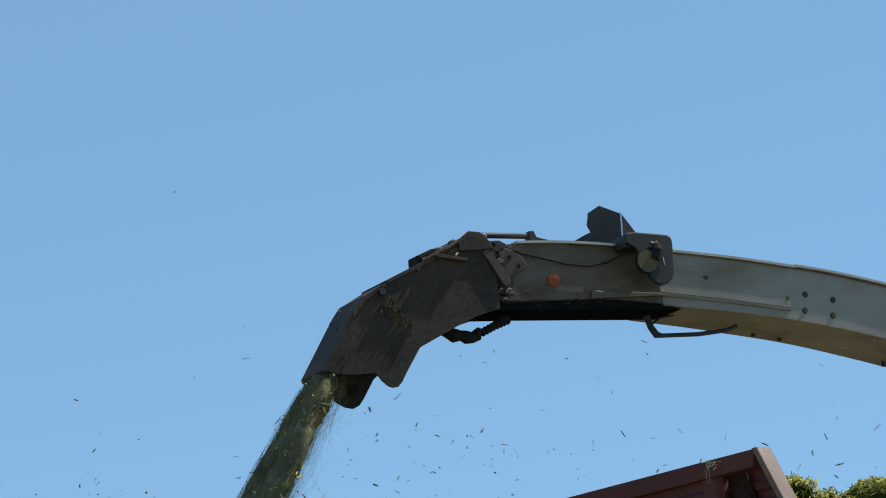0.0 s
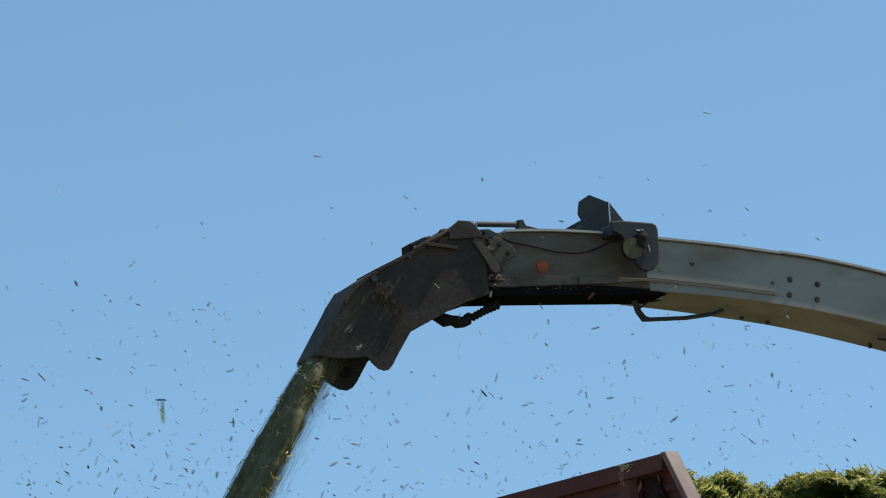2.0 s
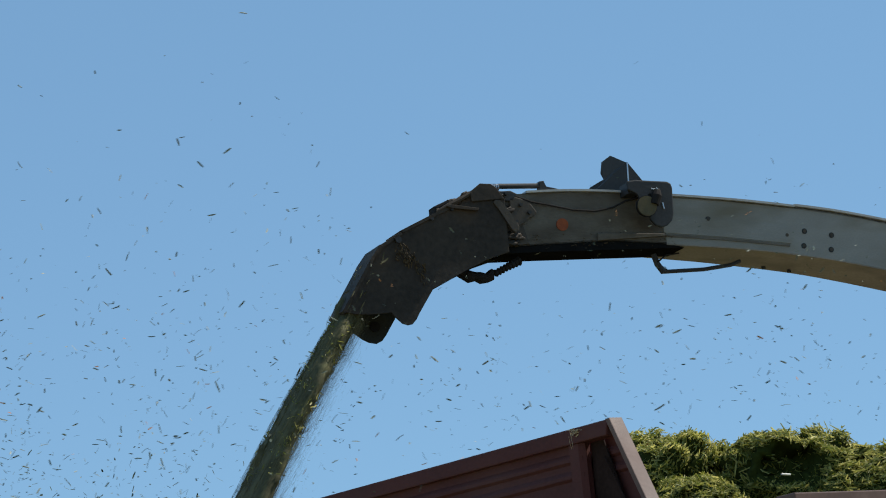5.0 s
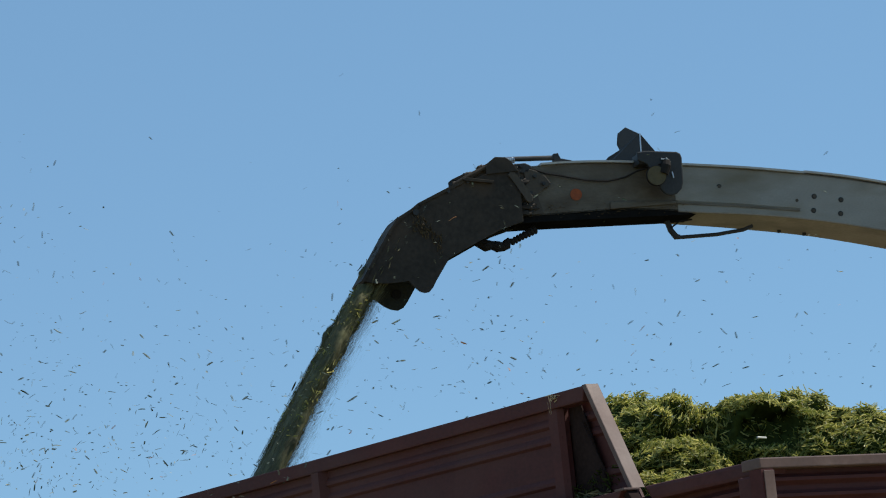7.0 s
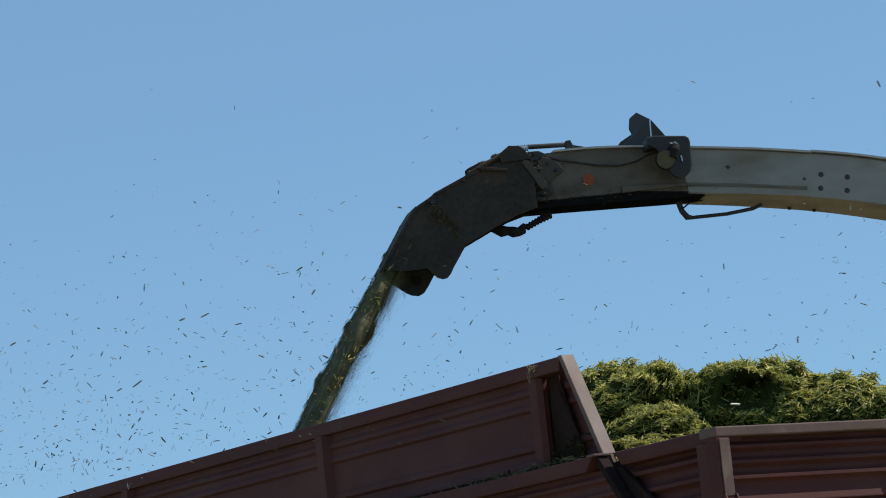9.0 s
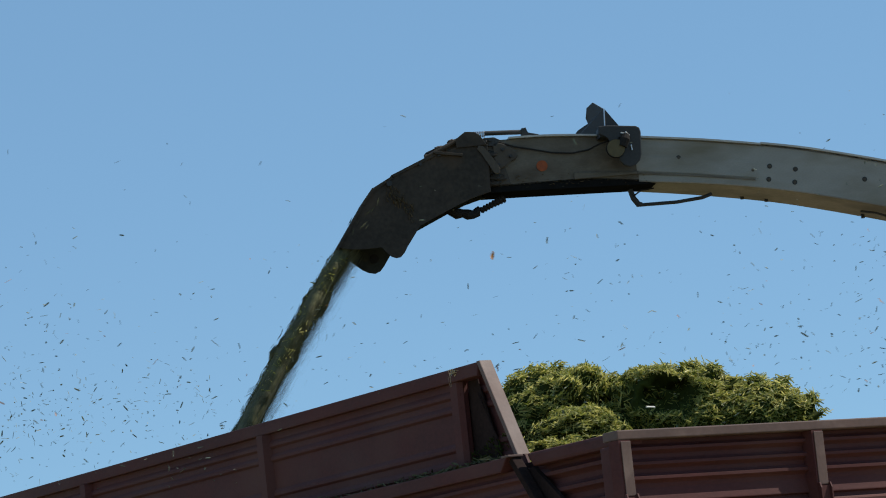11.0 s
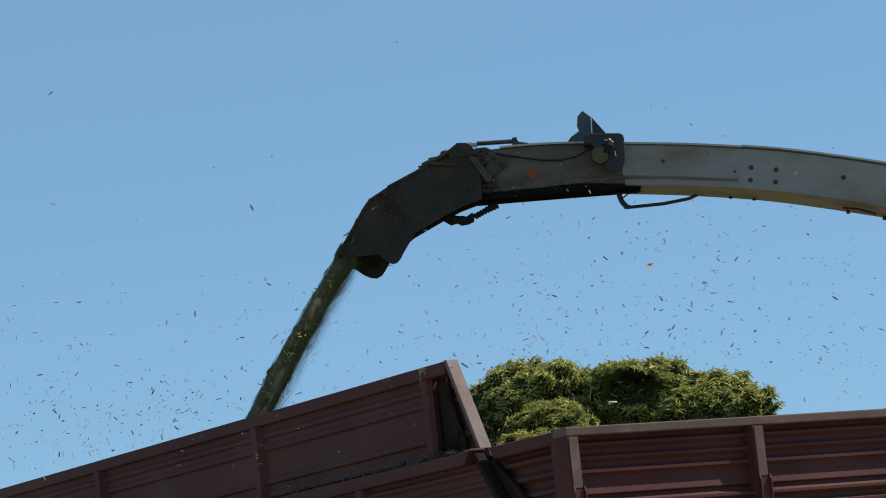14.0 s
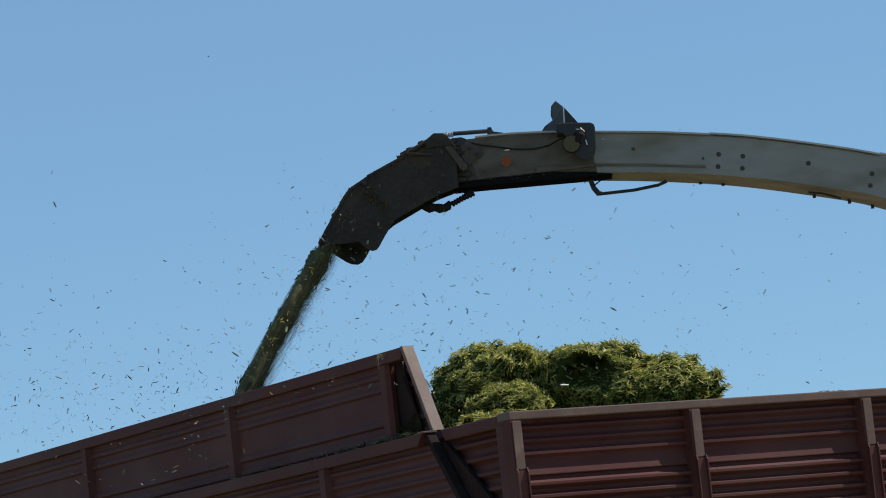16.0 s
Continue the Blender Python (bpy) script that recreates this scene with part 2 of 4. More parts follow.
def corrugated(bm, axis, at, a0, a1, z0, z1, depth=0.026, pitch=0.076, out=-1, back=0.03, cut=None, flat=(0, 0), ribs=()):
    """A sheet with level ribs: facing -y (axis y) or -x (axis x). cut(z) moves the a0 end; no rib within flat; ribs: heights of single ribs."""
    prof = [(0, z1)]
    for r in ribs:
        prof += [(0, r + 0.024), (0.7 * depth, r + 0.012), (depth, r + 0.004), (depth, r - 0.008), (0, r - 0.018)]
    z = z0 if ribs else z1 - 0.25 * pitch
    while z - pitch > z0:
        if z > flat[0] and z - 0.72 * pitch < flat[1]:
            # a flat plate that leans out towards its foot
            prof += [(0, flat[1]), (0.011, flat[0]), (0.011, flat[0] - 0.004), (-0.006, flat[0] - 0.010)]
            z, depth = flat[0] - 0.026, 1.5 * depth
            flat = (9, 8)
            continue
        for f, o in ((0.0, 0), (0.12, 0.3), (0.26, 1), (0.46, 1), (0.60, 0.3), (0.72, 0)):
            prof.append((o * depth, z - f * pitch))
        z -= pitch
    prof.append((0, z0))
    front, rear = [], []
    for o, zz in prof:
        lo = cut(zz) if cut else a0
        for a, row in ((lo, 0), (a1, 1)):
            for off, store in ((out * o, front), (back, rear)):
                p = (a, at + off, zz) if axis == "y" else (at + off, a, zz)
                store.append(bm.verts.new(p))
    n = len(prof)
    for i in range(n - 1):
        k = 2 * i
        bm.faces.new((front[k], front[k + 1], front[k + 3], front[k + 2]))
        bm.faces.new((rear[k], rear[k + 2], rear[k + 3], rear[k + 1]))
        bm.faces.new((front[k], front[k + 2], rear[k + 2], rear[k]))
        bm.faces.new((front[k + 1], rear[k + 1], rear[k + 3], front[k + 3]))
    bm.faces.new((front[0], rear[0], rear[1], front[1]))
    k = 2 * n - 2
    bm.faces.new((front[k], front[k + 1], rear[k + 1], rear[k]))


def l_end(z):
    """The slanting rear end of the hinged side wall."""
    return 0.80 - max(0, min(TOP - z, 0.7)) * 0.80


def build_trailer():
    tr = thing("farm_trailer", "maroon steel farm trailer with ribbed walls, heaped with chopped crop", "trailer", (TX, TY, 0))
    # rear wall
    bm = fresh()
    corrugated(bm, "y", 0.0, 0.0, W, BED, TOP - 0.039, depth=0.023, pitch=0.060, flat=(TOP - 0.292, TOP - 0.236))
    rear = part("rear_wall", bm, M_RED, tr, "ribbed maroon rear wall")
    bm = fresh()
    box(bm, -0.072, W + 0.03, -0.060, 0.05, TOP - 0.038, TOP + 0.002, 0.005)
    part("top_rail", bm, M_RAIL, tr, "sunlit scuffed maroon top rail")
    for i, x in enumerate((-0.040, 0.938, 1.922, W - 0.035)):
        bm = fresh()
        k = 0.016 if i == 0 else 0.040
        prism(bm, [(x - 0.040, -0.002), (x - 0.028, -0.060), (x + 0.028, -0.060), (x + 0.028 + 0.3 * k, -0.002)], BED, TOP - 0.039, axis="z", bevel=0.0)
        post = part("post", bm, M_RED, tr)
        # sunlight on the post face, put into a lighter plate
        bm = fresh()
        box(bm, x - 0.02, x + 0.028, -0.065, -0.061, TOP - 0.27, TOP - 0.045, 0.002)
        part("post_face", bm, M_RAIL, post, "sunlit lighter face")
        bm = fresh()
        for s in (-1, 1):
            prism(bm, [(-0.084, 1.4), (-0.084, TOP - 0.285), (-0.074, TOP - 0.262), (-0.061, TOP - 0.262), (-0.061, 1.4)], x + 0.003 + s * 0.027 - 0.003, x + 0.003 + s * 0.027 + 0.003, axis="x")
        box(bm, x - 0.0235, x + 0.0295, -0.070, -0.0615, 1.4, TOP - 0.275)
        part("hinge_strap", bm, M_RED, post, "folded steel hinge channel")
    # corner piece of the side wall
    bm = fresh()
    corrugated(bm, "x", 0.055, 0.0, 0.0, 2.62, TOP - 0.05, cut=lambda z: 0.06)
    for v in bm.verts:
        if v.co.y < 0.03:
            v.co.y = 0.80 - (TOP - v.co.z) * 0.80
    part("corner_panel", bm, M_RED, tr, "ribbed fixed corner panel")
    bm = fresh()
    prism(bm, [(-0.02, TOP + 0.006), (-0.02, TOP - 0.055), (0.70, TOP - 0.055), (0.745, TOP + 0.006)], -0.01, 0.08, axis="x", bevel=0.014)
    part("corner_rail", bm, M_RED, tr)
    bm = fresh()
    box(bm, -0.066, -0.014, -0.056, 0.09, BED, TOP - 0.056, 0.010)
    part("corner_post", bm, M_RED, tr)
    # hinged side wall, standing a little proud
    bm = fresh()
    corrugated(bm, "x", -0.035, 0.0, L, BED, TOP - 0.06, depth=0.014, pitch=0.064, cut=l_end)
    part("side_wall", bm, M_RED, tr, "ribbed maroon hinged side wall")
    bm = fresh()
    prism(bm, [(0.80, TOP), (0.86, TOP - 0.06), (L, TOP - 0.06), (L, TOP)], -0.075, 0.0, axis="x", bevel=0.006)
    part("side_rail", bm, M_RED, tr)
    # added dark sheet for the shade beside the slanting wall end
    bm = fresh()
    prism(bm, [(l_end(TOP) - 0.08, TOP - 0.057), (l_end(TOP) + 0.03, TOP - 0.057), (l_end(2.62) + 0.05, 2.62), (l_end(2.62) - 0.32, 2.62)], 0.004, 0.028, axis="x", bevel=0.004)
    part("end_seal", bm, M_SHADE, tr, "dark sheet for shade at the wall end")
    # added strip over the rib ends; its dark tone stands in for shade
    bm = fresh()
    prism(bm, [(l_end(TOP) - 0.004, TOP - 0.004), (l_end(TOP) + 0.035, TOP - 0.004), (l_end(2.62) + 0.035, 2.62), (l_end(2.62) - 0.004, 2.62)], -0.053, -0.003, axis="x", bevel=0.004)
    part("end_bar", bm, M_SHADE, tr, "dark edge strip")
    # added dark panel: shade in the gap behind the corner
    bm = fresh()
    box(bm, 0.095, 0.108, 0.05, 1.05, 2.4, TOP - 0.02)
    part("inner_liner", bm, M_SHADE, tr, "dark panel for shade in the gap")
    # lit end of the rail, painted with the lighter maroon
    bm = fresh()
    box(bm, -0.077, 0.002, 0.785, 0.845, TOP - 0.002, TOP + 0.008, 0.003)
    part("rail_cap", bm, M_RAIL, tr, "sunlit bright rail cap")
    for y in (1.92, 3.95, 5.95):
        bm = fresh()
        prism(bm, [(-0.036, y - 0.05), (-0.075, y - 0.03), (-0.075, y + 0.03), (-0.036, y + 0.05)], BED, TOP - 0.061, axis="z")
        part("side_post", bm, M_RED, tr)
    # raised extension on the side wall
    ext = thing("wall_extension", "", "", (0, 0, 0))
    ext.parent = tr
    e0, e1, et = 0.05, 0.088, 3.755
    bm = fresh()

    def slant(z):
        return 1.102 - (et - z) * 0.51

    corrugated(bm, "x", e0, 0.0, L, TOP - 0.03, et - 0.055, depth=0.012, cut=lambda z: 1.31, ribs=(3.64, 3.575, 3.405, 3.335))
    part("extension_sheet", bm, M_RED, ext, "ribbed maroon extension sheet")
    bm = fresh()
    corrugated(bm, "x", e0 + 0.056, 0.0, 1.60, TOP - 0.03, et - 0.055, depth=0.012, back=0.012, cut=lambda z: slant(z) + 0.055, ribs=(3.64, 3.575, 3.405, 3.335))
    part("extension_gusset", bm, M_RED, ext, "recessed end gusset")
    # added dark sheet for the shade between post and end bar
    bm = fresh()
    prism(bm, [(1.22, et - 0.062), (1.302, et - 0.062), (1.302, TOP - 0.03), (1.06, TOP - 0.03)], e0 + 0.030, e0 + 0.036, axis="x")
    part("extension_flap", bm, M_SHADE, ext, "dark sheet for corner shade")
    bm = fresh()
    tube(bm, [(e0 + 0.020, 1.21, et - 0.13), (e0 + 0.020, 1.165, et - 0.21), (e0 + 0.020, 1.12, et - 0.29), (e0 + 0.024, 1.085, et - 0.36)], 0.004, 6)
    part("extension_wire", bm, M_SHADE, ext)
    bm = fresh()
    prism(bm, [(slant(et), et), (slant(et) + 0.02, et - 0.06), (L, et - 0.06), (L, et)], e0 - 0.03, e1, axis="x", bevel=0.006)
    part("extension_rail", bm, M_RED, ext)
    bm = fresh()
    prism(bm, [(slant(et) - 0.012, et + 0.003), (slant(et) + 0.014, et + 0.003), (slant(TOP) + 0.014, TOP + 0.016), (slant(TOP) - 0.012, TOP + 0.016)], e0 - 0.032, e1 - 0.006, axis="x", bevel=0.004)
    part("extension_end", bm, M_RAIL, ext, "sunlit worn end bar")
    for y in (1.35, 3.15, 5.14, 7.1):
        bm = fresh()
        out = e0 - (0.020 if y < 2 else 0.040)
        prism(bm, [(e0 + 0.001, y - 0.05), (out, y - 0.03), (out, y + 0.03), (e0 + 0.001, y + 0.055)], TOP + 0.002, et - 0.061, axis="z")
        part("extension_post", bm, M_RED, ext)
    # far side, front and bed
    bm = fresh()
    corrugated(bm, "x", W, 0.05, L, BED, TOP - 0.02, out=1, back=-0.03)
    part("far_wall", bm, M_RED, tr)
    bm = fresh()
    box(bm, 0.0, W, L, L + 0.06, BED, 3.7, 0.01)
    part("front_wall", bm, M_RED, tr)
    bm = fresh()
    box(bm, -0.02, W + 0.02, 0.0, L + 0.05, BED - 0.12, BED - 0.004, 0.01)
    part("bed", bm, M_RED, tr)
    bm = fresh()
    box(bm, 0.75, 0.9, 0.2, L + 1.6, 0.75, BED - 0.121)
    box(bm, W - 0.9, W - 0.75, 0.2, L + 1.6, 0.75, BED - 0.121)
    for y in (1.6, 6.3):
        box(bm, 0.2, W - 0.2, y - 0.06, y + 0.06, 0.5, 0.76)
    part("chassis", bm, M_DARK, tr)
    for y in (1.6, 6.3):
        for x in (0.28, W - 0.28):
            bm = fresh()
            prism(bm, [(y + 0.55 * math.cos(k * math.tau / 28), 0.55 + 0.55 * math.sin(k * math.tau / 28)) for k in range(28)], x - 0.18, x + 0.18, axis="x", bevel=0.04)
            wheel = part("wheel", bm, M_TYRE, tr)
            bm = fresh()
            prism(bm, [(y + 0.3 * math.cos(k * math.tau / 20), 0.55 + 0.3 * math.sin(k * math.tau / 20)) for k in range(20)], x - 0.185, x + 0.185, axis="x")
            part("rim", bm, M_RED, wheel)
    return tr


trailer = build_trailer()

# the load: lumps of chopped crop; centre, half sizes
LUMPS = [
    ((1.36, 2.605, 3.522), (0.305, 0.49, 0.364)), ((0.844, 1.856, 3.150), (0.233, 0.382, 0.297)), ((0.925, 1.389, 3.065), (0.293, 0.313, 0.272)),
    ((1.50, 2.45, 3.44), (0.217, 0.391, 0.315)), ((1.615, 1.973, 3.522), (0.290, 0.297, 0.275)), ((1.76, 1.697, 3.252), (0.3, 0.268, 0.235)),
    ((1.74, 1.828, 3.385), (0.240, 0.345, 0.270)), ((1.872, 1.634, 3.395), (0.220, 0.36, 0.270)), ((1.53, 2.05, 3.69), (0.13, 0.13, 0.115)), ((1.10, 2.02, 3.47), (0.22, 0.23, 0.155)), ((0.913, 0.752, 3.036), (0.306, 0.245, 0.163)),
    ((0.546, 0.773, 3.046), (0.224, 0.286, 0.184)), ((1.772, 0.991, 3.121), (0.288, 0.288, 0.206)), ((1.99, 1.434, 3.16), (0.175, 0.371, 0.235)),
    ((1.728, 2.493, 3.422), (0.294, 0.378, 0.357)), ((0.7, 2.2, 3.02), (0.5, 0.7, 0.28)), ((1.5, 2.3, 3.02), (0.5, 0.7, 0.28)),
    ((1.3, 4.2, 2.9), (1.2, 1.8, 0.35)), ((1.3, 6.4, 2.8), (1.2, 1.5, 0.35)), ((1.25, 1.5, 3.02), (1.0, 0.9, 0.3)),
]
BOXY = (LUMPS[4][0], LUMPS[6][0])


def lump_w(c, d):
    """How far a lump's skin stands out in the direction d: clumps with creases between them."""
    steep = c in BOXY
    c = Vector(c)
    crease = 1 - abs(noise.noise(d * 3.6 + c * 3)) * 2.2
    # level tiers that overhang one another
    tier = noise.noise(Vector((d.x * 2.6, d.y * 2.6, d.z * 7.5)) + c * 4) + 0.5 * noise.noise(Vector((d.x * 1.4, d.y * 1.4, d.z * 3.5)) + c * 2)
    side = 1 - max(0.0, d.z) ** 2
    boxy = (abs(d.x) ** 3 + abs(d.y) ** 3 + abs(d.z) ** 3) ** (-1 / 3) - 0.08 if steep else 1.0
    return boxy * (1.02 + 0.08 * noise.noise(c + d * 2.2) + 0.09 * noise.noise(d * 7.5 + c * 5) + 0.24 * side * tier - 0.24 * max(0.0, crease) ** 2.5)



def skin(c, r, d, more=0.0):
    """A point on a lump's skin; one lump has broken away to an overhanging face."""
    w = lump_w(c, d) + more
    e = Vector((d.x * r[0], d.y * r[1], d.z * r[2])) * w
    if c == LUMPS[4][0]:
        k = e.dot(Vector((-0.91, -0.30, -0.28)))
        if k > 0.19:
            e *= (0.19 + 0.02 * noise.noise(d * 6)) / k
    p = Vector(c) + e
    # a hollow where a lump has slid out from under the next one
    p += INWARD * (0.20 * max(0.0, 1 - hollow(p) ** 2))
    return p + d * (0.024 * clods(p))


def clods(p):
    """Fist-sized clods that stand out of the heap."""
    return noise.noise(Vector((p.x * 11, p.y * 11, p.z * 15))) + 0.5 * noise.noise(p * 24)


def hollow(p):
    """How far from the middle of the hollow a point lies, 1 at its rim."""
    q = p - HOLLOW
    along = q.dot(Vector((0.87, -0.49, 0)))
    return math.sqrt(max(0.0, q.length_squared - 0.65 * along * along)) / HOLLOW_R


HOLLOW, HOLLOW_R, INWARD = Vector((1.415, 1.778, 3.662)), 0.124, Vector((0.60, 0.80, 0.02)).normalized()
STUB = (1.035, 1.335, 3.543)


def build_load():
    load = thing("crop_heap", "heap of yellow-green chopped crop piled above the trailer walls", "silage heap", (TX, TY, 0), kind="stuff")
    rng = random.Random(5)
    bm = fresh()
    surf = []
    for c, r in LUMPS:
        got = bmesh.ops.create_icosphere(bm, subdivisions=5, radius=1.0)["verts"]
        for v in got:
            d = v.co.normalized()
            v.co = skin(c, r, d)
            v.co.x = min(max(v.co.x, 0.15), W - 0.05)
            v.co.y = min(max(v.co.y, 0.07), L - 0.05)
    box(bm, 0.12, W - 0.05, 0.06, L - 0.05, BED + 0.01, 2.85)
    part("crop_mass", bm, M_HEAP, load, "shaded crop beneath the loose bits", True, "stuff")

    def place(g):
        # nearer and higher lumps get most of the bits
        k = min(int(abs(g.gauss(0, 6.5))), len(LUMPS) - 1)
        c, r = LUMPS[k]
        d = Vector((g.gauss(0, 1), g.gauss(0, 1) - 0.35, g.gauss(0, 1) + 0.45)).normalized()
        w = lump_w(c, d)
        p = skin(c, r, d, abs(g.gauss(0, 0.035)))
        # bits thin out in creases and hollow; the dark mass stands in for shade
        if (w < 0.90 and g.random() < 0.35) or (clods(p) < -0.15 and g.random() < 0.6):
            return None
        if hollow(p - INWARD * 0.12) < 0.8 and g.random() < 0.88:
            return None
        if p.z < 3.05 or not (0.16 < p.x < W - 0.06) or not (0.08 < p.y < L - 0.08):
            return None
        return p

    def flat(p):
        # bits lie along the skin of their lump, settled towards level
        c = min(LUMPS[:15], key=lambda q: (Vector(q[0]) - p).length)[0]
        d = (p - Vector(c)).normalized().cross(Vector((rng.gauss(0, 1), rng.gauss(0, 1), rng.gauss(0, 1))))
        d.z *= 0.55
        return d + Vector((1e-4, 0, 0))

    flakes("loose_bits", M_GRASS, load, rng, 105000, place, (0.018, 0.068), (0.0040, 0.0105), flat, 0.65, label="loose chopped leaves and stalks")
    flakes("stray_stalks", M_GRASS, load, rng, 260, place, (0.06, 0.13), (0.003, 0.006), None, label="stray stalks sticking out")

    def ledge(g):
        y = 1.0 + abs(g.gauss(0, 0.9))
        return Vector((g.uniform(-0.04, 0.045), y, TOP + abs(g.gauss(0, 0.012)) + 0.004))

    flakes("ledge_bits", M_JET, trailer, rng, 260, ledge, (0.02, 0.07), (0.005, 0.012), (0, 1, 0), 0.6, label="crop bits caught along the ledge")

    def nook(g):
        a, b = g.random(), g.random()
        return Vector((0.07 - 0.01 * b, 1.0 + 0.3 * a, TOP + 0.02 + 0.13 * b * (1 - a * 0.6)))

    # dark crop tone paints the shade behind the end bar
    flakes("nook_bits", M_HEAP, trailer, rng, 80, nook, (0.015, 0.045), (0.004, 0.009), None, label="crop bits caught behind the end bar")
    flakes("rail_tuft", M_STRAW, trailer, rng, 22, lambda g: Vector((0.017 - abs(g.gauss(0, 0.003)), 1.31 + g.gauss(0, 0.02), 3.740 + g.gauss(0, 0.008))), (0.015, 0.04), (0.003, 0.006), (0, 1, 0), 0.35, label="pale straw caught on the rail")
    flakes("hanging_straw", M_STRAW, trailer, rng, 3, lambda g: Vector((-0.002, 1.31 + g.gauss(0, 0.01), 3.66 + g.gauss(0, 0.03))), (0.05, 0.08), (0.0018, 0.003), (0, 0.05, 1), 0.1, label="pale straw hanging from the rail")
    flakes("rail_twig", M_STREAM, trailer, rng, 6, lambda g: Vector((1.73 + g.gauss(0, 0.03), -0.02, TOP + 0.004)), (0.03, 0.06), (0.004, 0.008), (1, 0, 0.3), 0.35, label="dark twigs caught on the rear rail")
    bm = fresh()
    tube(bm, [STUB, (STUB[0] + 0.046, STUB[1], STUB[2] - 0.003)], 0.0045, 8)
    part("pale_stub", bm, M_PALE, load, "pale broken stub")
    return load


load = build_load()

# ---- harvester spout: its own space has the orange reflector at the origin, the tail along +x ----
TOP_LINE = [(-0.3, 0.144), (0.0, 0.154), (0.25, 0.147), (0.51, 0.127), (0.87, 0.096), (1.17, 0.06), (1.43, 0.021), (1.79, -0.053), (2.06, -0.118), (2.35, -0.202), (2.65, -0.322), (2.95, -0.502), (3.22, -0.792), (3.42, -1.192), (3.5, -1.712), (3.5, -2.412)]
LOW_LINE = [(-0.3, -0.1), (0.0, -0.088), (0.25, -0.082), (0.51, -0.099), (0.87, -0.126), (1.17, -0.162), (1.43, -0.206), (1.79, -0.284), (2.06, -0.352), (2.3, -0.444), (2.54, -0.574), (2.77, -0.774), (2.95, -1.044), (3.06, -1.364), (3.1, -1.764), (3.1, -2.384)]
NEAR = -0.03


def smooth_line(line, per=4):
    out = []
    for i in range(len(line) - 1):
        p = [Vector(line[max(0, min(len(line) - 1, i + k))]) for k in (-1, 0, 1, 2)]
        for j in range(per):
            t = j / per
            out.append(0.5 * (2 * p[1] + (p[2] - p[0]) * t + (2 * p[0] - 5 * p[1] + 4 * p[2] - p[3]) * t * t + (3 * p[1] - p[0] - 3 * p[2] + p[3]) * t ** 3))
    return out + [Vector(line[-1])]


def width_at(x):
    return 0.21 + 0.15 * max(0.0, min(1.0, (x + 0.2) / 1.2))


def band(bm, line_a, line_b, ya, yb):
    """A sheet between two lines; ya and yb give the depth from x."""
    a = [bm.verts.new((p.x, ya(p.x), p.y)) for p in line_a]
    b = [bm.verts.new((p.x, yb(p.x), p.y)) for p in line_b]
    for i in range(len(a) - 1):
        bm.faces.new((a[i], a[i + 1], b[i + 1], b[i]))


def thick(bm, t):
    bmesh.ops.recalc_face_normals(bm, faces=bm.faces[:])
    bmesh.ops.solidify(bm, geom=bm.faces[:], thickness=t)


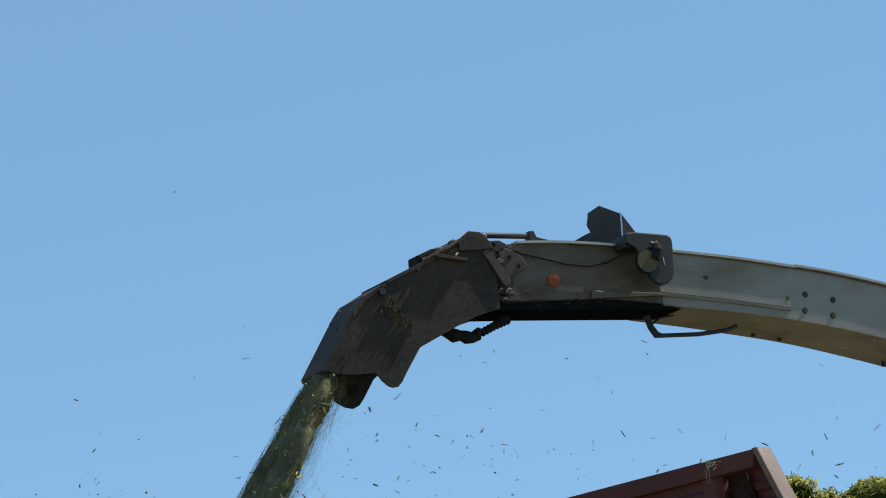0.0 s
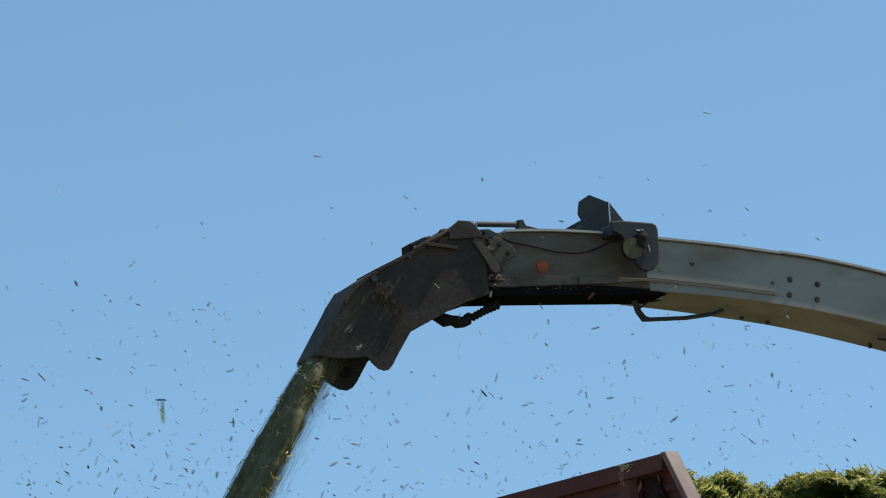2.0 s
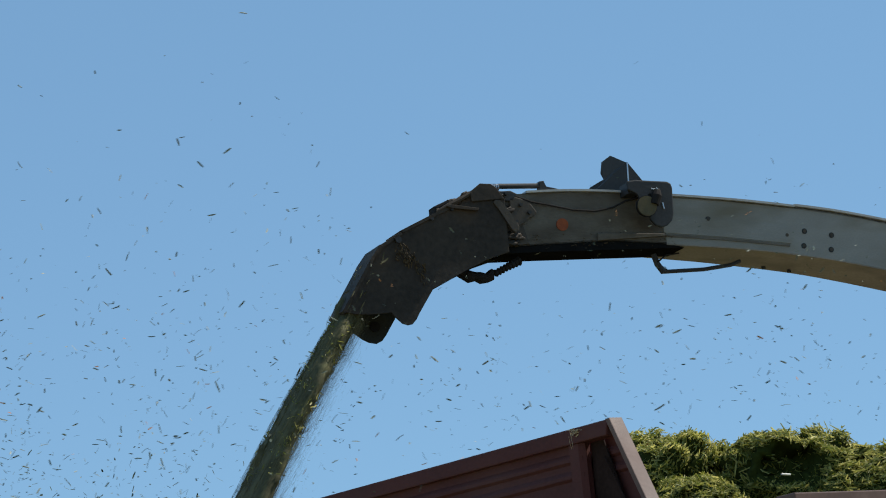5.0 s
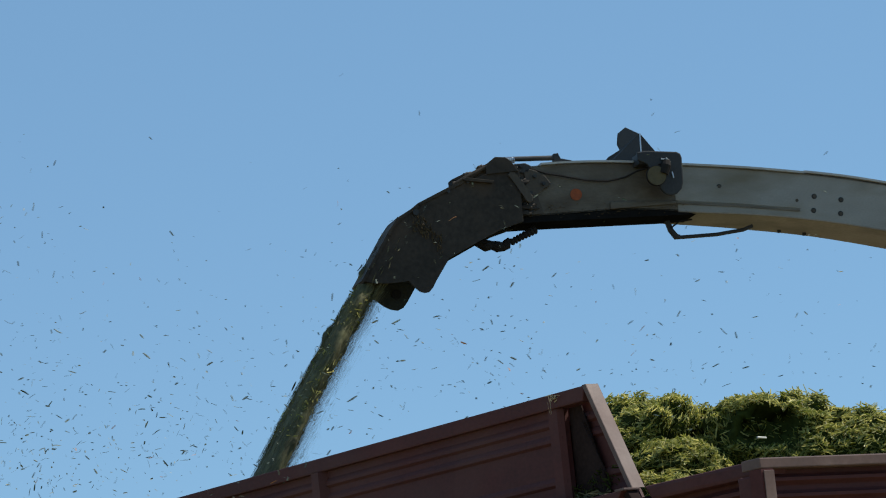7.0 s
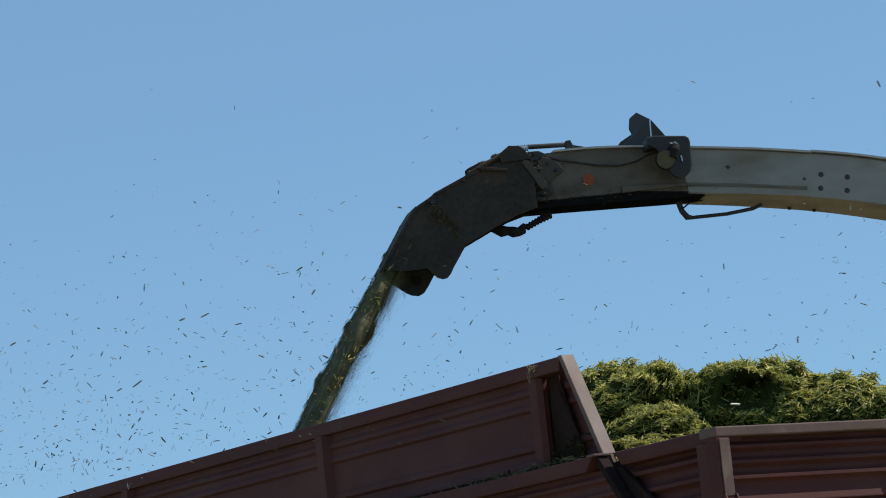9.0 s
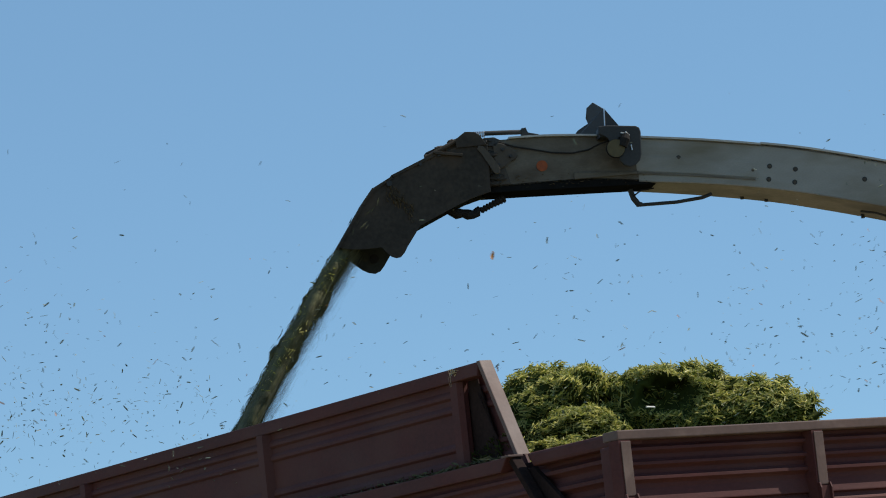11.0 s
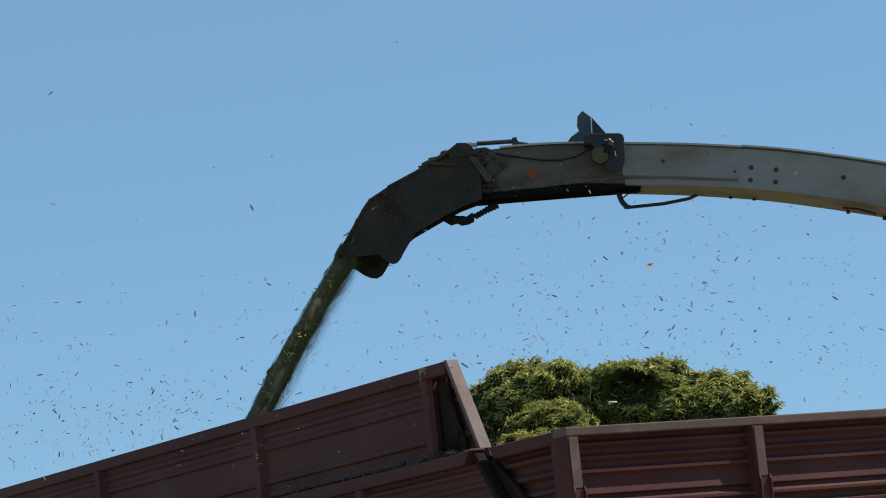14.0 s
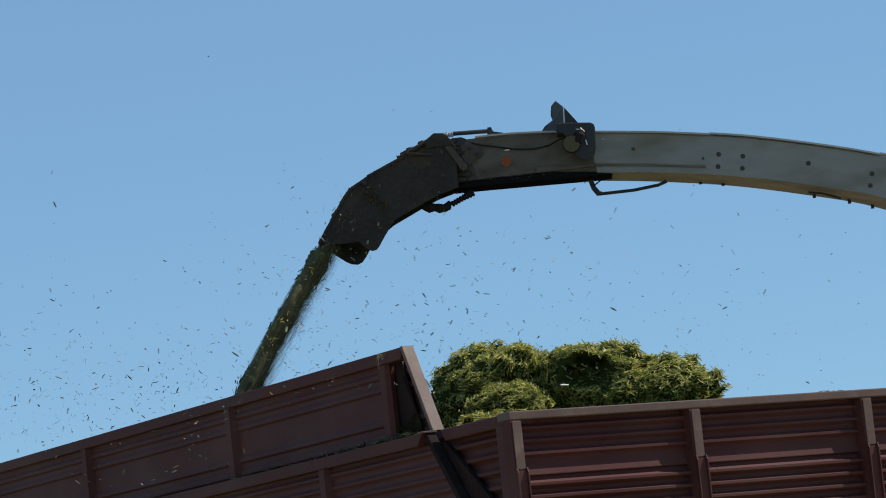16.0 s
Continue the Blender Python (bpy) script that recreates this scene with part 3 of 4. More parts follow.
def build_spout():
    sp = thing("harvester_spout", "long curved grey steel discharge spout of a forage harvester", "harvester spout")
    tl, ll = smooth_line(TOP_LINE), smooth_line(LOW_LINE)
    near, far = (lambda x: NEAR), (lambda x: NEAR + width_at(x))
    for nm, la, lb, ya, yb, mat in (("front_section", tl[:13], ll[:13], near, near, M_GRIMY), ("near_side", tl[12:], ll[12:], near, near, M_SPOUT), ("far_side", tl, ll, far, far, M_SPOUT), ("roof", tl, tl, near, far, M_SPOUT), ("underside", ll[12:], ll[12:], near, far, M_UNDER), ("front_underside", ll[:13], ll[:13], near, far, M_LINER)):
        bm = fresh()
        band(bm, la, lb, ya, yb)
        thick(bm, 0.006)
        part(nm, bm, mat, sp, {"underside": "tan underside", "front_section": "grimy front section", "front_underside": "black front underside"}.get(nm, ""))
    # folded top flange, in three lengths that overlap
    for a, b, up in ((2, 20, 0.0), (20, 33, 0.005), (33, 60, 0.010)):
        bm = fresh()
        ln = tl[a:b + 1]
        lo = [Vector((p.x, p.y + up)) for p in ln]
        hi = [Vector((p.x, p.y + up + 0.010)) for p in ln]
        v = [[bm.verts.new((p.x, y, p.y)) for p in row] for row, y in ((lo, NEAR - 0.016), (hi, NEAR - 0.016), (hi, NEAR + 0.05), (lo, NEAR + 0.05))]
        for k in range(4):
            q, r = v[k], v[(k + 1) % 4]
            for i in range(len(ln) - 1):
                bm.faces.new((q[i], q[i + 1], r[i + 1], r[i]))
        bm.faces.new([row[0] for row in v]), bm.faces.new([row[-1] for row in v][::-1])
        part("top_flange", bm, M_RIM, sp, "sunlit steel top flange")
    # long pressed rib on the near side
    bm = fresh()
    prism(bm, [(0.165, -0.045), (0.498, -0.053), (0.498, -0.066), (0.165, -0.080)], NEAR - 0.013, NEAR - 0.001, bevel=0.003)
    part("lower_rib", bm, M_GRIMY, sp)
    # darker steel on this length puts the rib's shading line into its colour
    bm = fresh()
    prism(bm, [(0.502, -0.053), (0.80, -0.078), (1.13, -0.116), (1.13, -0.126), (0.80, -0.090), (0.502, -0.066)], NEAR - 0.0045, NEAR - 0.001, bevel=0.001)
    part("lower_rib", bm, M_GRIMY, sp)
    bm = fresh()
    prism(bm, [(0.50, 0.030), (0.80, 0.008), (1.135, -0.034), (1.135, -0.112), (0.80, -0.074), (0.50, -0.048)], NEAR - 0.0035, NEAR - 0.0005, bevel=0.001)
    part("side_panel", bm, M_SPOUT, sp)
    for x, z in ((0.728, 0.012), (1.12, -0.071), (1.212, -0.054), (1.349, -0.076), (1.202, -0.124), (1.340, -0.145), (1.718, -0.146), (2.075, -0.235), (2.059, -0.302)):
        bm = fresh()
        disc(bm, (x, z), 0.009, NEAR - 0.005, NEAR, 6)
        part("bolt", bm, M_WORN, sp)
        bm = fresh()
        disc(bm, (x, z), 0.0135, NEAR - 0.002, NEAR - 0.0005, 14)
        part("washer", bm, M_DARK, sp)
    for x in (1.12, 1.25, 1.77, 1.97, 2.10):
        i = min(range(len(ll)), key=lambda k: abs(ll[k].x - x))
        bm = fresh()
        tube(bm, [(x, NEAR + 0.30, ll[i].y - 0.022), (x, NEAR + 0.30, ll[i].y + 0.005)], 0.010, 8)
        part("bolt", bm, M_DARK, sp)
    # scrape under the tail
    bm = fresh()
    tube(bm, [(1.72, NEAR + 0.15, -0.292), (1.80, NEAR + 0.14, -0.306), (1.90, NEAR + 0.12, -0.345)], 0.006, 6)
    part("under_strip", bm, M_DARK, sp)
    # black liner under the front half
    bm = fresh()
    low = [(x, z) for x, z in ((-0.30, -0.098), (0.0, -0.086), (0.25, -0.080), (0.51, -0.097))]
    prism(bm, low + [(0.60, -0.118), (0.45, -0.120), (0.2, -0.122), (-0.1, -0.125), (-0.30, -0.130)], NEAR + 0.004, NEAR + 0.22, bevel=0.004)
    part("wear_liner", bm, M_LINER, sp, "black front liner")
    # dirty sleeve under the hinge
    bm = fresh()
    prism(bm, [(-0.30, 0.140), (-0.225, 0.142), (-0.20, 0.02), (-0.17, -0.088), (-0.30, -0.098)], NEAR - 0.008, NEAR - 0.001, bevel=0.002)
    part("sleeve", bm, M_WORN, sp, "dirty brown steel sleeve")
    # crusts of pressed crop round the hinge and along the seams
    g = random.Random(14)
    for x, z, r in ((-0.335, 0.118, 0.016), (-0.262, 0.070, 0.018), (-0.275, 0.010, 0.017), (-0.300, 0.130, 0.018), (-0.245, -0.055, 0.019), (-0.262, -0.085, 0.016), (-0.47, 0.138, 0.014), (-0.535, 0.105, 0.015), (-0.60, 0.066, 0.011)):
        bm = fresh()
        for v in bmesh.ops.create_icosphere(bm, subdivisions=3, radius=1.0)["verts"]:
            d = v.co.copy()
            w = r * (1 + 0.8 * noise.noise(d * 1.7 + Vector((x * 40, 0, 0))) + 0.25 * noise.noise(d * 5 + Vector((z * 40, 0, 0))))
            v.co = Vector((x + d.x * w * 1.9, (-0.046 if x > -0.4 else -0.074) + d.y * w * 0.35, z + d.z * w * (1 + g.uniform(-0.2, 0.3))))
        part("crust", bm, M_HOOD, sp, "crusted crop round the hinge", True)
    # orange reflector
    bm = fresh()
    disc(bm, (0, 0), 0.029, NEAR - 0.004, NEAR, 24)
    part("reflector", bm, M_ORANGE, sp, "round orange reflector")
    # lamp bracket with lamp
    bm = fresh()
    prism(bm, [(0.29, 0.175), (0.335, 0.180), (0.49, 0.170), (0.508, 0.160), (0.514, 0.140), (0.510, 0.020), (0.500, -0.012), (0.475, -0.036), (0.445, -0.046), (0.415, -0.036), (0.392, -0.010), (0.375, 0.06), (0.34, 0.12), (0.29, 0.135)], -0.150, -0.132, bevel=0.006)
    plate = part("lamp_bracket", bm, M_DARK, sp, "dark folded lamp bracket")
    bm = fresh()
    prism(bm, [(0.30, 0.12), (0.49, 0.12), (0.49, 0.165), (0.30, 0.172)], -0.131, NEAR)
    part("bracket_return", bm, M_DARK, plate)
    bm = fresh()
    disc(bm, (0.372, 0.052), 0.050, -0.166, -0.151, 28)
    lamp = part("work_lamp", bm, M_RUBBER, sp, "round work lamp with amber glass")
    bm = fresh()
    disc(bm, (0.372, 0.052), 0.047, -0.171, -0.1665, 28)
    part("glass", bm, M_LENS, lamp, "dull amber glass")
    bm = fresh()
    tube(bm, [(0.41, -0.165, 0.06), (0.425, -0.165, 0.10), (0.432, -0.160, 0.125)], [0.022, 0.026, 0.018], 10)
    part("lamp_housing", bm, M_RUBBER, lamp)
    for a, b in (((0.405, 0.135), (0.445, 0.128)), ((0.43, 0.14), (0.45, 0.118)), ((0.455, 0.07), (0.46, 0.04))):
        bm = fresh()
        tube(bm, [(a[0], -0.156, a[1]), (b[0], -0.156, b[1])], 0.004, 6)
        part("clip", bm, M_CHROME, plate, "bright wire clip")
    # upright camera guard
    bm = fresh()
    prism(bm, [(0.347, 0.150), (0.350, 0.292), (0.358, 0.286), (0.395, 0.236), (0.440, 0.178), (0.440, 0.150)], NEAR + 0.005, NEAR + 0.015, bevel=0.002)
    guard = part("guard", bm, M_DARK, sp, "dark upright folded guard plate")
    # the folded wing runs away from the near edge, towards the far side
    bm = fresh()
    wing = [(0.0, 0.150), (0.0, 0.292), (0.58, 0.346), (0.95, 0.328), (1.0, 0.275), (0.93, 0.245), (1.05, 0.238), (1.28, 0.222), (1.48, 0.190), (1.55, 0.150)]
    rows = [[bm.verts.new((0.349 - 0.062 * s - 0.07 * max(0, s - 0.95) + o, NEAR + 0.012 + 0.165 * s + o, z)) for s, z in wing] for o in (0.0, 0.006)]
    bm.faces.new(rows[0]), bm.faces.new(rows[1][::-1])
    for k in range(len(wing)):
        m = (k + 1) % len(wing)
        bm.faces.new((rows[0][k], rows[1][k], rows[1][m], rows[0][m]))
    part("guard_wing", bm, M_DARK, guard)
    bm = fresh()
    tube(bm, [(0.352, NEAR + 0.002, 0.290), (0.349, NEAR + 0.002, 0.180)], 0.0035, 6)
    part("guard_edge", bm, M_CHROME, guard, "bright bent edge")
    # spring rod on the roof
    bm = fresh()
    tube(bm, [(-0.292, -0.015, 0.188), (-0.092, -0.015, 0.187)], 0.0125, 12)
    part("spring_rod", bm, M_DARK, sp, "dark spring rod")
    bm = fresh()
    prism(bm, [(-0.095, 0.158), (-0.092, 0.206), (-0.070, 0.208), (-0.062, 0.178), (-0.005, 0.170), (-0.005, 0.158)], -0.03, 0.01, bevel=0.003)
    part("rod_bracket", bm, M_DARK, sp)
    bm = fresh()
    tube(bm, [(-0.345 + 0.055 * i / 60, -0.015 + 0.014 * math.cos(i * 0.62), 0.184 + 0.014 * math.sin(i * 0.62)) for i in range(61)], 0.0034, 6)
    part("spring", bm, M_CHROME, sp, "thin bright coil spring")
    # hinge ears between spout and hood
    for pts, y0, y1, nm in (
        ([(-0.345, 0.098), (-0.335, 0.112), (-0.312, 0.112), (-0.296, 0.090), (-0.268, 0.052), (-0.246, 0.020), (-0.228, -0.014), (-0.232, -0.034), (-0.250, -0.042), (-0.266, -0.030), (-0.284, 0.012), (-0.318, 0.062)], -0.082, -0.060, "hinge_arm"),
        ([(-0.255, 0.125), (-0.232, 0.132), (-0.196, 0.122), (-0.168, 0.098), (-0.150, 0.094), (-0.126, 0.058), (-0.138, 0.040), (-0.172, 0.032), (-0.192, 0.006), (-0.228, -0.012), (-0.252, 0.045)], -0.050, -0.038, "hinge_plate"),
        ([(-0.300, 0.158), (-0.245, 0.160), (-0.215, 0.145), (-0.235, 0.110), (-0.300, 0.115)], -0.05, 0.10, "hinge_block"),
    ):
        bm = fresh()
        prism(bm, pts, y0, y1, bevel=0.004)
        part(nm, bm, {"hinge_arm": M_WORN, "hinge_plate": M_WORN}.get(nm, M_DARK), sp)
    for x, z in ((-0.205, 0.092), (-0.165, 0.055), (-0.232, 0.012), (-0.30, 0.135), (-0.27, 0.145)):
        bm = fresh()
        disc(bm, (x, z), 0.009, -0.066, -0.036, 8)
        part("pin", bm, M_DARK, sp)
    # cable
    bm = fresh()
    tube(bm, [(-0.225, -0.044, 0.135), (-0.143, -0.044, 0.106), (-0.068, -0.044, 0.092), (0.053, -0.044, 0.066), (0.161, -0.044, 0.058), (0.25, -0.046, 0.072), (0.31, -0.07, 0.098), (0.40, -0.155, 0.11)], 0.0045, 8)
    part("cable", bm, M_RUBBER, sp, "black electric cable")
    # cylinder below the hinge
    bm = fresh()
    tube(bm, [(-0.52, 0.03, -0.190), (-0.485, 0.03, -0.208), (-0.455, 0.03, -0.222), (-0.425, 0.03, -0.222), (-0.40, 0.03, -0.229), (-0.37, 0.03, -0.230), (-0.352, 0.03, -0.222), (-0.344, 0.03, -0.204), (-0.335, 0.03, -0.196)], [0.020, 0.024, 0.030, 0.022, 0.028, 0.023, 0.025, 0.016, 0.012], 12)
    cyl = part("lower_linkage", bm, M_RUBBER, sp, "dirty black linkage below the hinge")
    bm = fresh()
    pts, rad = [], []
    for i in range(25):
        t = i / 24
        pts.append((-0.330 + 0.13 * t, 0.03, -0.212 + 0.062 * t)), rad.append((0.018 if i % 3 else 0.013) + 0.012 * max(0, t - 0.45))
    tube(bm, pts, rad, 10)
    part("bellows", bm, M_RUBBER, cyl, "ribbed rubber bellows")
    # stay below the lamp
    bm = fresh()
    tube(bm, [(0.475, 0.06, -0.130), (0.490, 0.06, -0.178), (0.515, 0.06, -0.212), (0.535, 0.06, -0.212)], [0.014, 0.015, 0.016, 0.011], 8)
    stay = part("stay_foot", bm, M_DARK, sp)
    bm = fresh()
    tube(bm, [(0.520, 0.06, -0.215), (0.72, 0.06, -0.208), (0.86, 0.06, -0.190), (0.91, 0.06, -0.172)], 0.0095, 8)
    part("stay_rod", bm, M_DARK, stay)
    bm = fresh()
    tube(bm, [(0.486, 0.04, -0.170), (0.53, 0.04, -0.140), (0.60, 0.05, -0.13)], 0.004, 6)
    part("wire", bm, M_RUBBER, stay)
    # dirt that clings to the steel
    rng = random.Random(9)
    flakes("clinging_debris", M_CRUST, sp, rng, 110, lambda g: Vector((g.uniform(-0.30, 0.55), NEAR - 0.006, -0.075 + g.gauss(0, 0.018))), (0.006, 0.022), (0.002, 0.005), (1, 0, 0), 0.7, "crop bits clinging to the steel")
    build_hood(sp)
    return sp


def build_hood(sp):
    hood_top = [(-0.285, 0.150), (-0.353, 0.182), (-0.400, 0.186), (-0.470, 0.146), (-0.553, 0.084), (-0.585, 0.071), (-0.801, -0.028), (-0.897, -0.083), (-0.948, -0.141), (-1.105, -0.384)]
    y0, y1 = -0.072, 0.135
    # cheeks with rounded lobes
    lobe = [(-0.873, -0.392), (-0.850, -0.425), (-0.825, -0.448), (-0.800, -0.456), (-0.778, -0.452), (-0.757, -0.430), (-0.740, -0.400), (-0.668, -0.290), (-0.495, -0.208), (-0.400, -0.165), (-0.285, -0.130)]
    outer = [(-0.285, 0.120), (-0.40, 0.125), (-0.553, 0.076), (-0.801, -0.036), (-0.890, -0.088), (-0.940, -0.146), (-1.098, -0.388), (-1.045, -0.398), (-0.985, -0.402), (-0.935, -0.400), (-0.898, -0.397)]
    bm = fresh()
    prism(bm, outer + lobe, y0, y0 + 0.010, bevel=0.003)
    hood = part("deflector", bm, M_HOOD, sp, "dark worn deflector hood, crusted with crop juice")
    far = [(-1.02, -0.432), (-0.955, -0.482), (-0.925, -0.497), (-0.890, -0.503), (-0.862, -0.490), (-0.842, -0.465), (-0.79, -0.380), (-0.668, -0.290), (-0.495, -0.208), (-0.400, -0.165), (-0.285, -0.130)]
    bm = fresh()
    prism(bm, outer[:-4] + far, y1 - 0.010, y1, bevel=0.003)
    part("far_cheek", bm, M_FAR_CHEEK, hood, "shaded, crop-stained far cheek")
    bm = fresh()
    disc(bm, (-0.893, -0.425), 0.024, y1 - 0.016, y1 - 0.0102, 16)
    part("pivot", bm, M_RUBBER, hood)
    # back of the hood, two folded plates
    for a, b, up in ((3, 7, 0.006), (6, 10, 0.0)):
        bm = fresh()
        pts = [Vector(p) for p in hood_top[a:b]]
        prism(bm, [(p.x, p.y + up) for p in pts] + [(p.x + 0.010, p.y + up - 0.012) for p in pts[::-1]], y0 - 0.008, y1 + 0.008, bevel=0.002)
        part("back_plate", bm, M_HOOD, hood)
    # hump plate over the hinge
    bm = fresh()
    prism(bm, [(-0.290, 0.115), (-0.325, 0.168), (-0.352, 0.186), (-0.402, 0.189), (-0.455, 0.150), (-0.450, 0.105)], y0 - 0.012, y0 - 0.001, bevel=0.003)
    part("hump_plate", bm, M_HOOD, hood)
    bm = fresh()
    prism(bm, [(-0.285, 0.110), (-0.30, 0.150), (-0.355, 0.172), (-0.405, 0.174), (-0.470, 0.136), (-0.555, 0.078), (-0.52, 0.03), (-0.32, 0.03)], y0 + 0.012, y1 - 0.012)
    part("hinge_housing", bm, M_HOOD, hood)
    bm = fresh()
    prism(bm, [(-0.48, 0.10), (-0.49, 0.135), (-0.53, 0.135), (-0.60, 0.105), (-0.60, 0.068)], 0.0, 0.10, bevel=0.012)
    part("cushion", bm, M_RUBBER, hood)
    bm = fresh()
    prism(bm, [(-0.42, 0.072), (-0.425, 0.060), (-0.555, 0.075), (-0.575, 0.084), (-0.56, 0.092)], y0 - 0.022, y0 - 0.001, bevel=0.002)
    part("ledge", bm, M_HOOD, hood)
    bm = fresh()
    tube(bm, [(-0.44, y0 - 0.004, 0.152), (-0.50, y0 - 0.004, 0.118), (-0.56, y0 - 0.004, 0.092), (-0.62, y0 - 0.002, 0.062)], [0.008, 0.012, 0.010, 0.006], 8)
    part("crusted_seam", bm, M_HOOD, hood)
    for x, z, r in ((-0.815, -0.065, 0.015), (-0.545, 0.075, 0.010), (-0.645, 0.028, 0.008)):
        bm = fresh()
        disc(bm, (x, z), r, y0 - 0.012, y0, 12)
        part("pivot", bm, M_DARK, hood)
    bm = fresh()
    prism(bm, [(-0.905, -0.085), (-0.955, -0.150), (-0.962, -0.175), (-0.950, -0.175), (-0.935, -0.140), (-0.89, -0.09)], y0 - 0.012, y1 + 0.012, bevel=0.002)
    part("bend_strap", bm, M_HOOD, hood)
    rng = random.Random(11)

    def crust(g):
        x = min(max(g.gauss(-0.77, 0.04), -0.83), -0.70)
        return Vector((x, y0 - 0.004 - abs(g.gauss(0, 0.004)), -0.16 + (x + 0.77) * -0.9 + max(-0.055, min(0.055, g.gauss(0, 0.03)))))

    flakes("dried_crop", M_CRUST, hood, rng, 110, crust, (0.008, 0.035), (0.004, 0.009), (0.3, 0, -1), 0.6, "dried crop stuck to the cheek")


spout = build_spout()


def build_carrier():
    """Only what bears the spout: a plain tower on a plain wheeled carriage, outside the view."""
    hv = thing("harvester_carriage", "plain dark carriage bearing the spout", "harvester")
    bm = fresh()
    box(bm, 2.95, 3.65, -0.2, 0.5, 1.9, 2.9, 0.05)
    part("tower", bm, M_DARK, hv)
    bm = fresh()
    box(bm, 2.4, 4.8, -2.5, 2.5, 0.9, 1.92, 0.12)
    part("body", bm, M_SPOUT, hv)
    for x in (2.55, 4.65):
        for y in (-1.7, 1.7):
            bm = fresh()
            prism(bm, [(y + 0.75 * math.cos(k * math.tau / 28), 0.75 + 0.75 * math.sin(k * math.tau / 28)) for k in range(28)], x - 0.25, x + 0.25, axis="x", bevel=0.05)
            part("wheel", bm, M_TYRE, hv)
    return hv


carrier = build_carrier()

# ---- the jet of chopped crop, in the spout's space ----
JET = [(-0.973, 0.030, -0.265), (-1.073, 0.027, -0.415), (-1.168, 0.018, -0.555), (-1.298, 0.005, -0.755), (-1.428, -0.008, -0.955), (-1.563, -0.020, -1.185), (-1.728, -0.030, -1.495)]
JET_R = [0.05, 0.062, 0.067, 0.068, 0.067, 0.076, 0.085]


def jet_at(u):
    u = max(0.0, min(0.9999, u)) * (len(JET) - 1)
    i = int(u)
    k = u - i
    return Vector(JET[i]).lerp(Vector(JET[i + 1]), k), JET_R[i] * (1 - k) + JET_R[i + 1] * k


ACROSS = Vector((0.84, 0, -0.54)) * 0.76


def fan(u):
    """The stream fans out sideways as it falls."""
    return Vector((0, 1.05 + 5.0 * min(u, 0.6), 0))



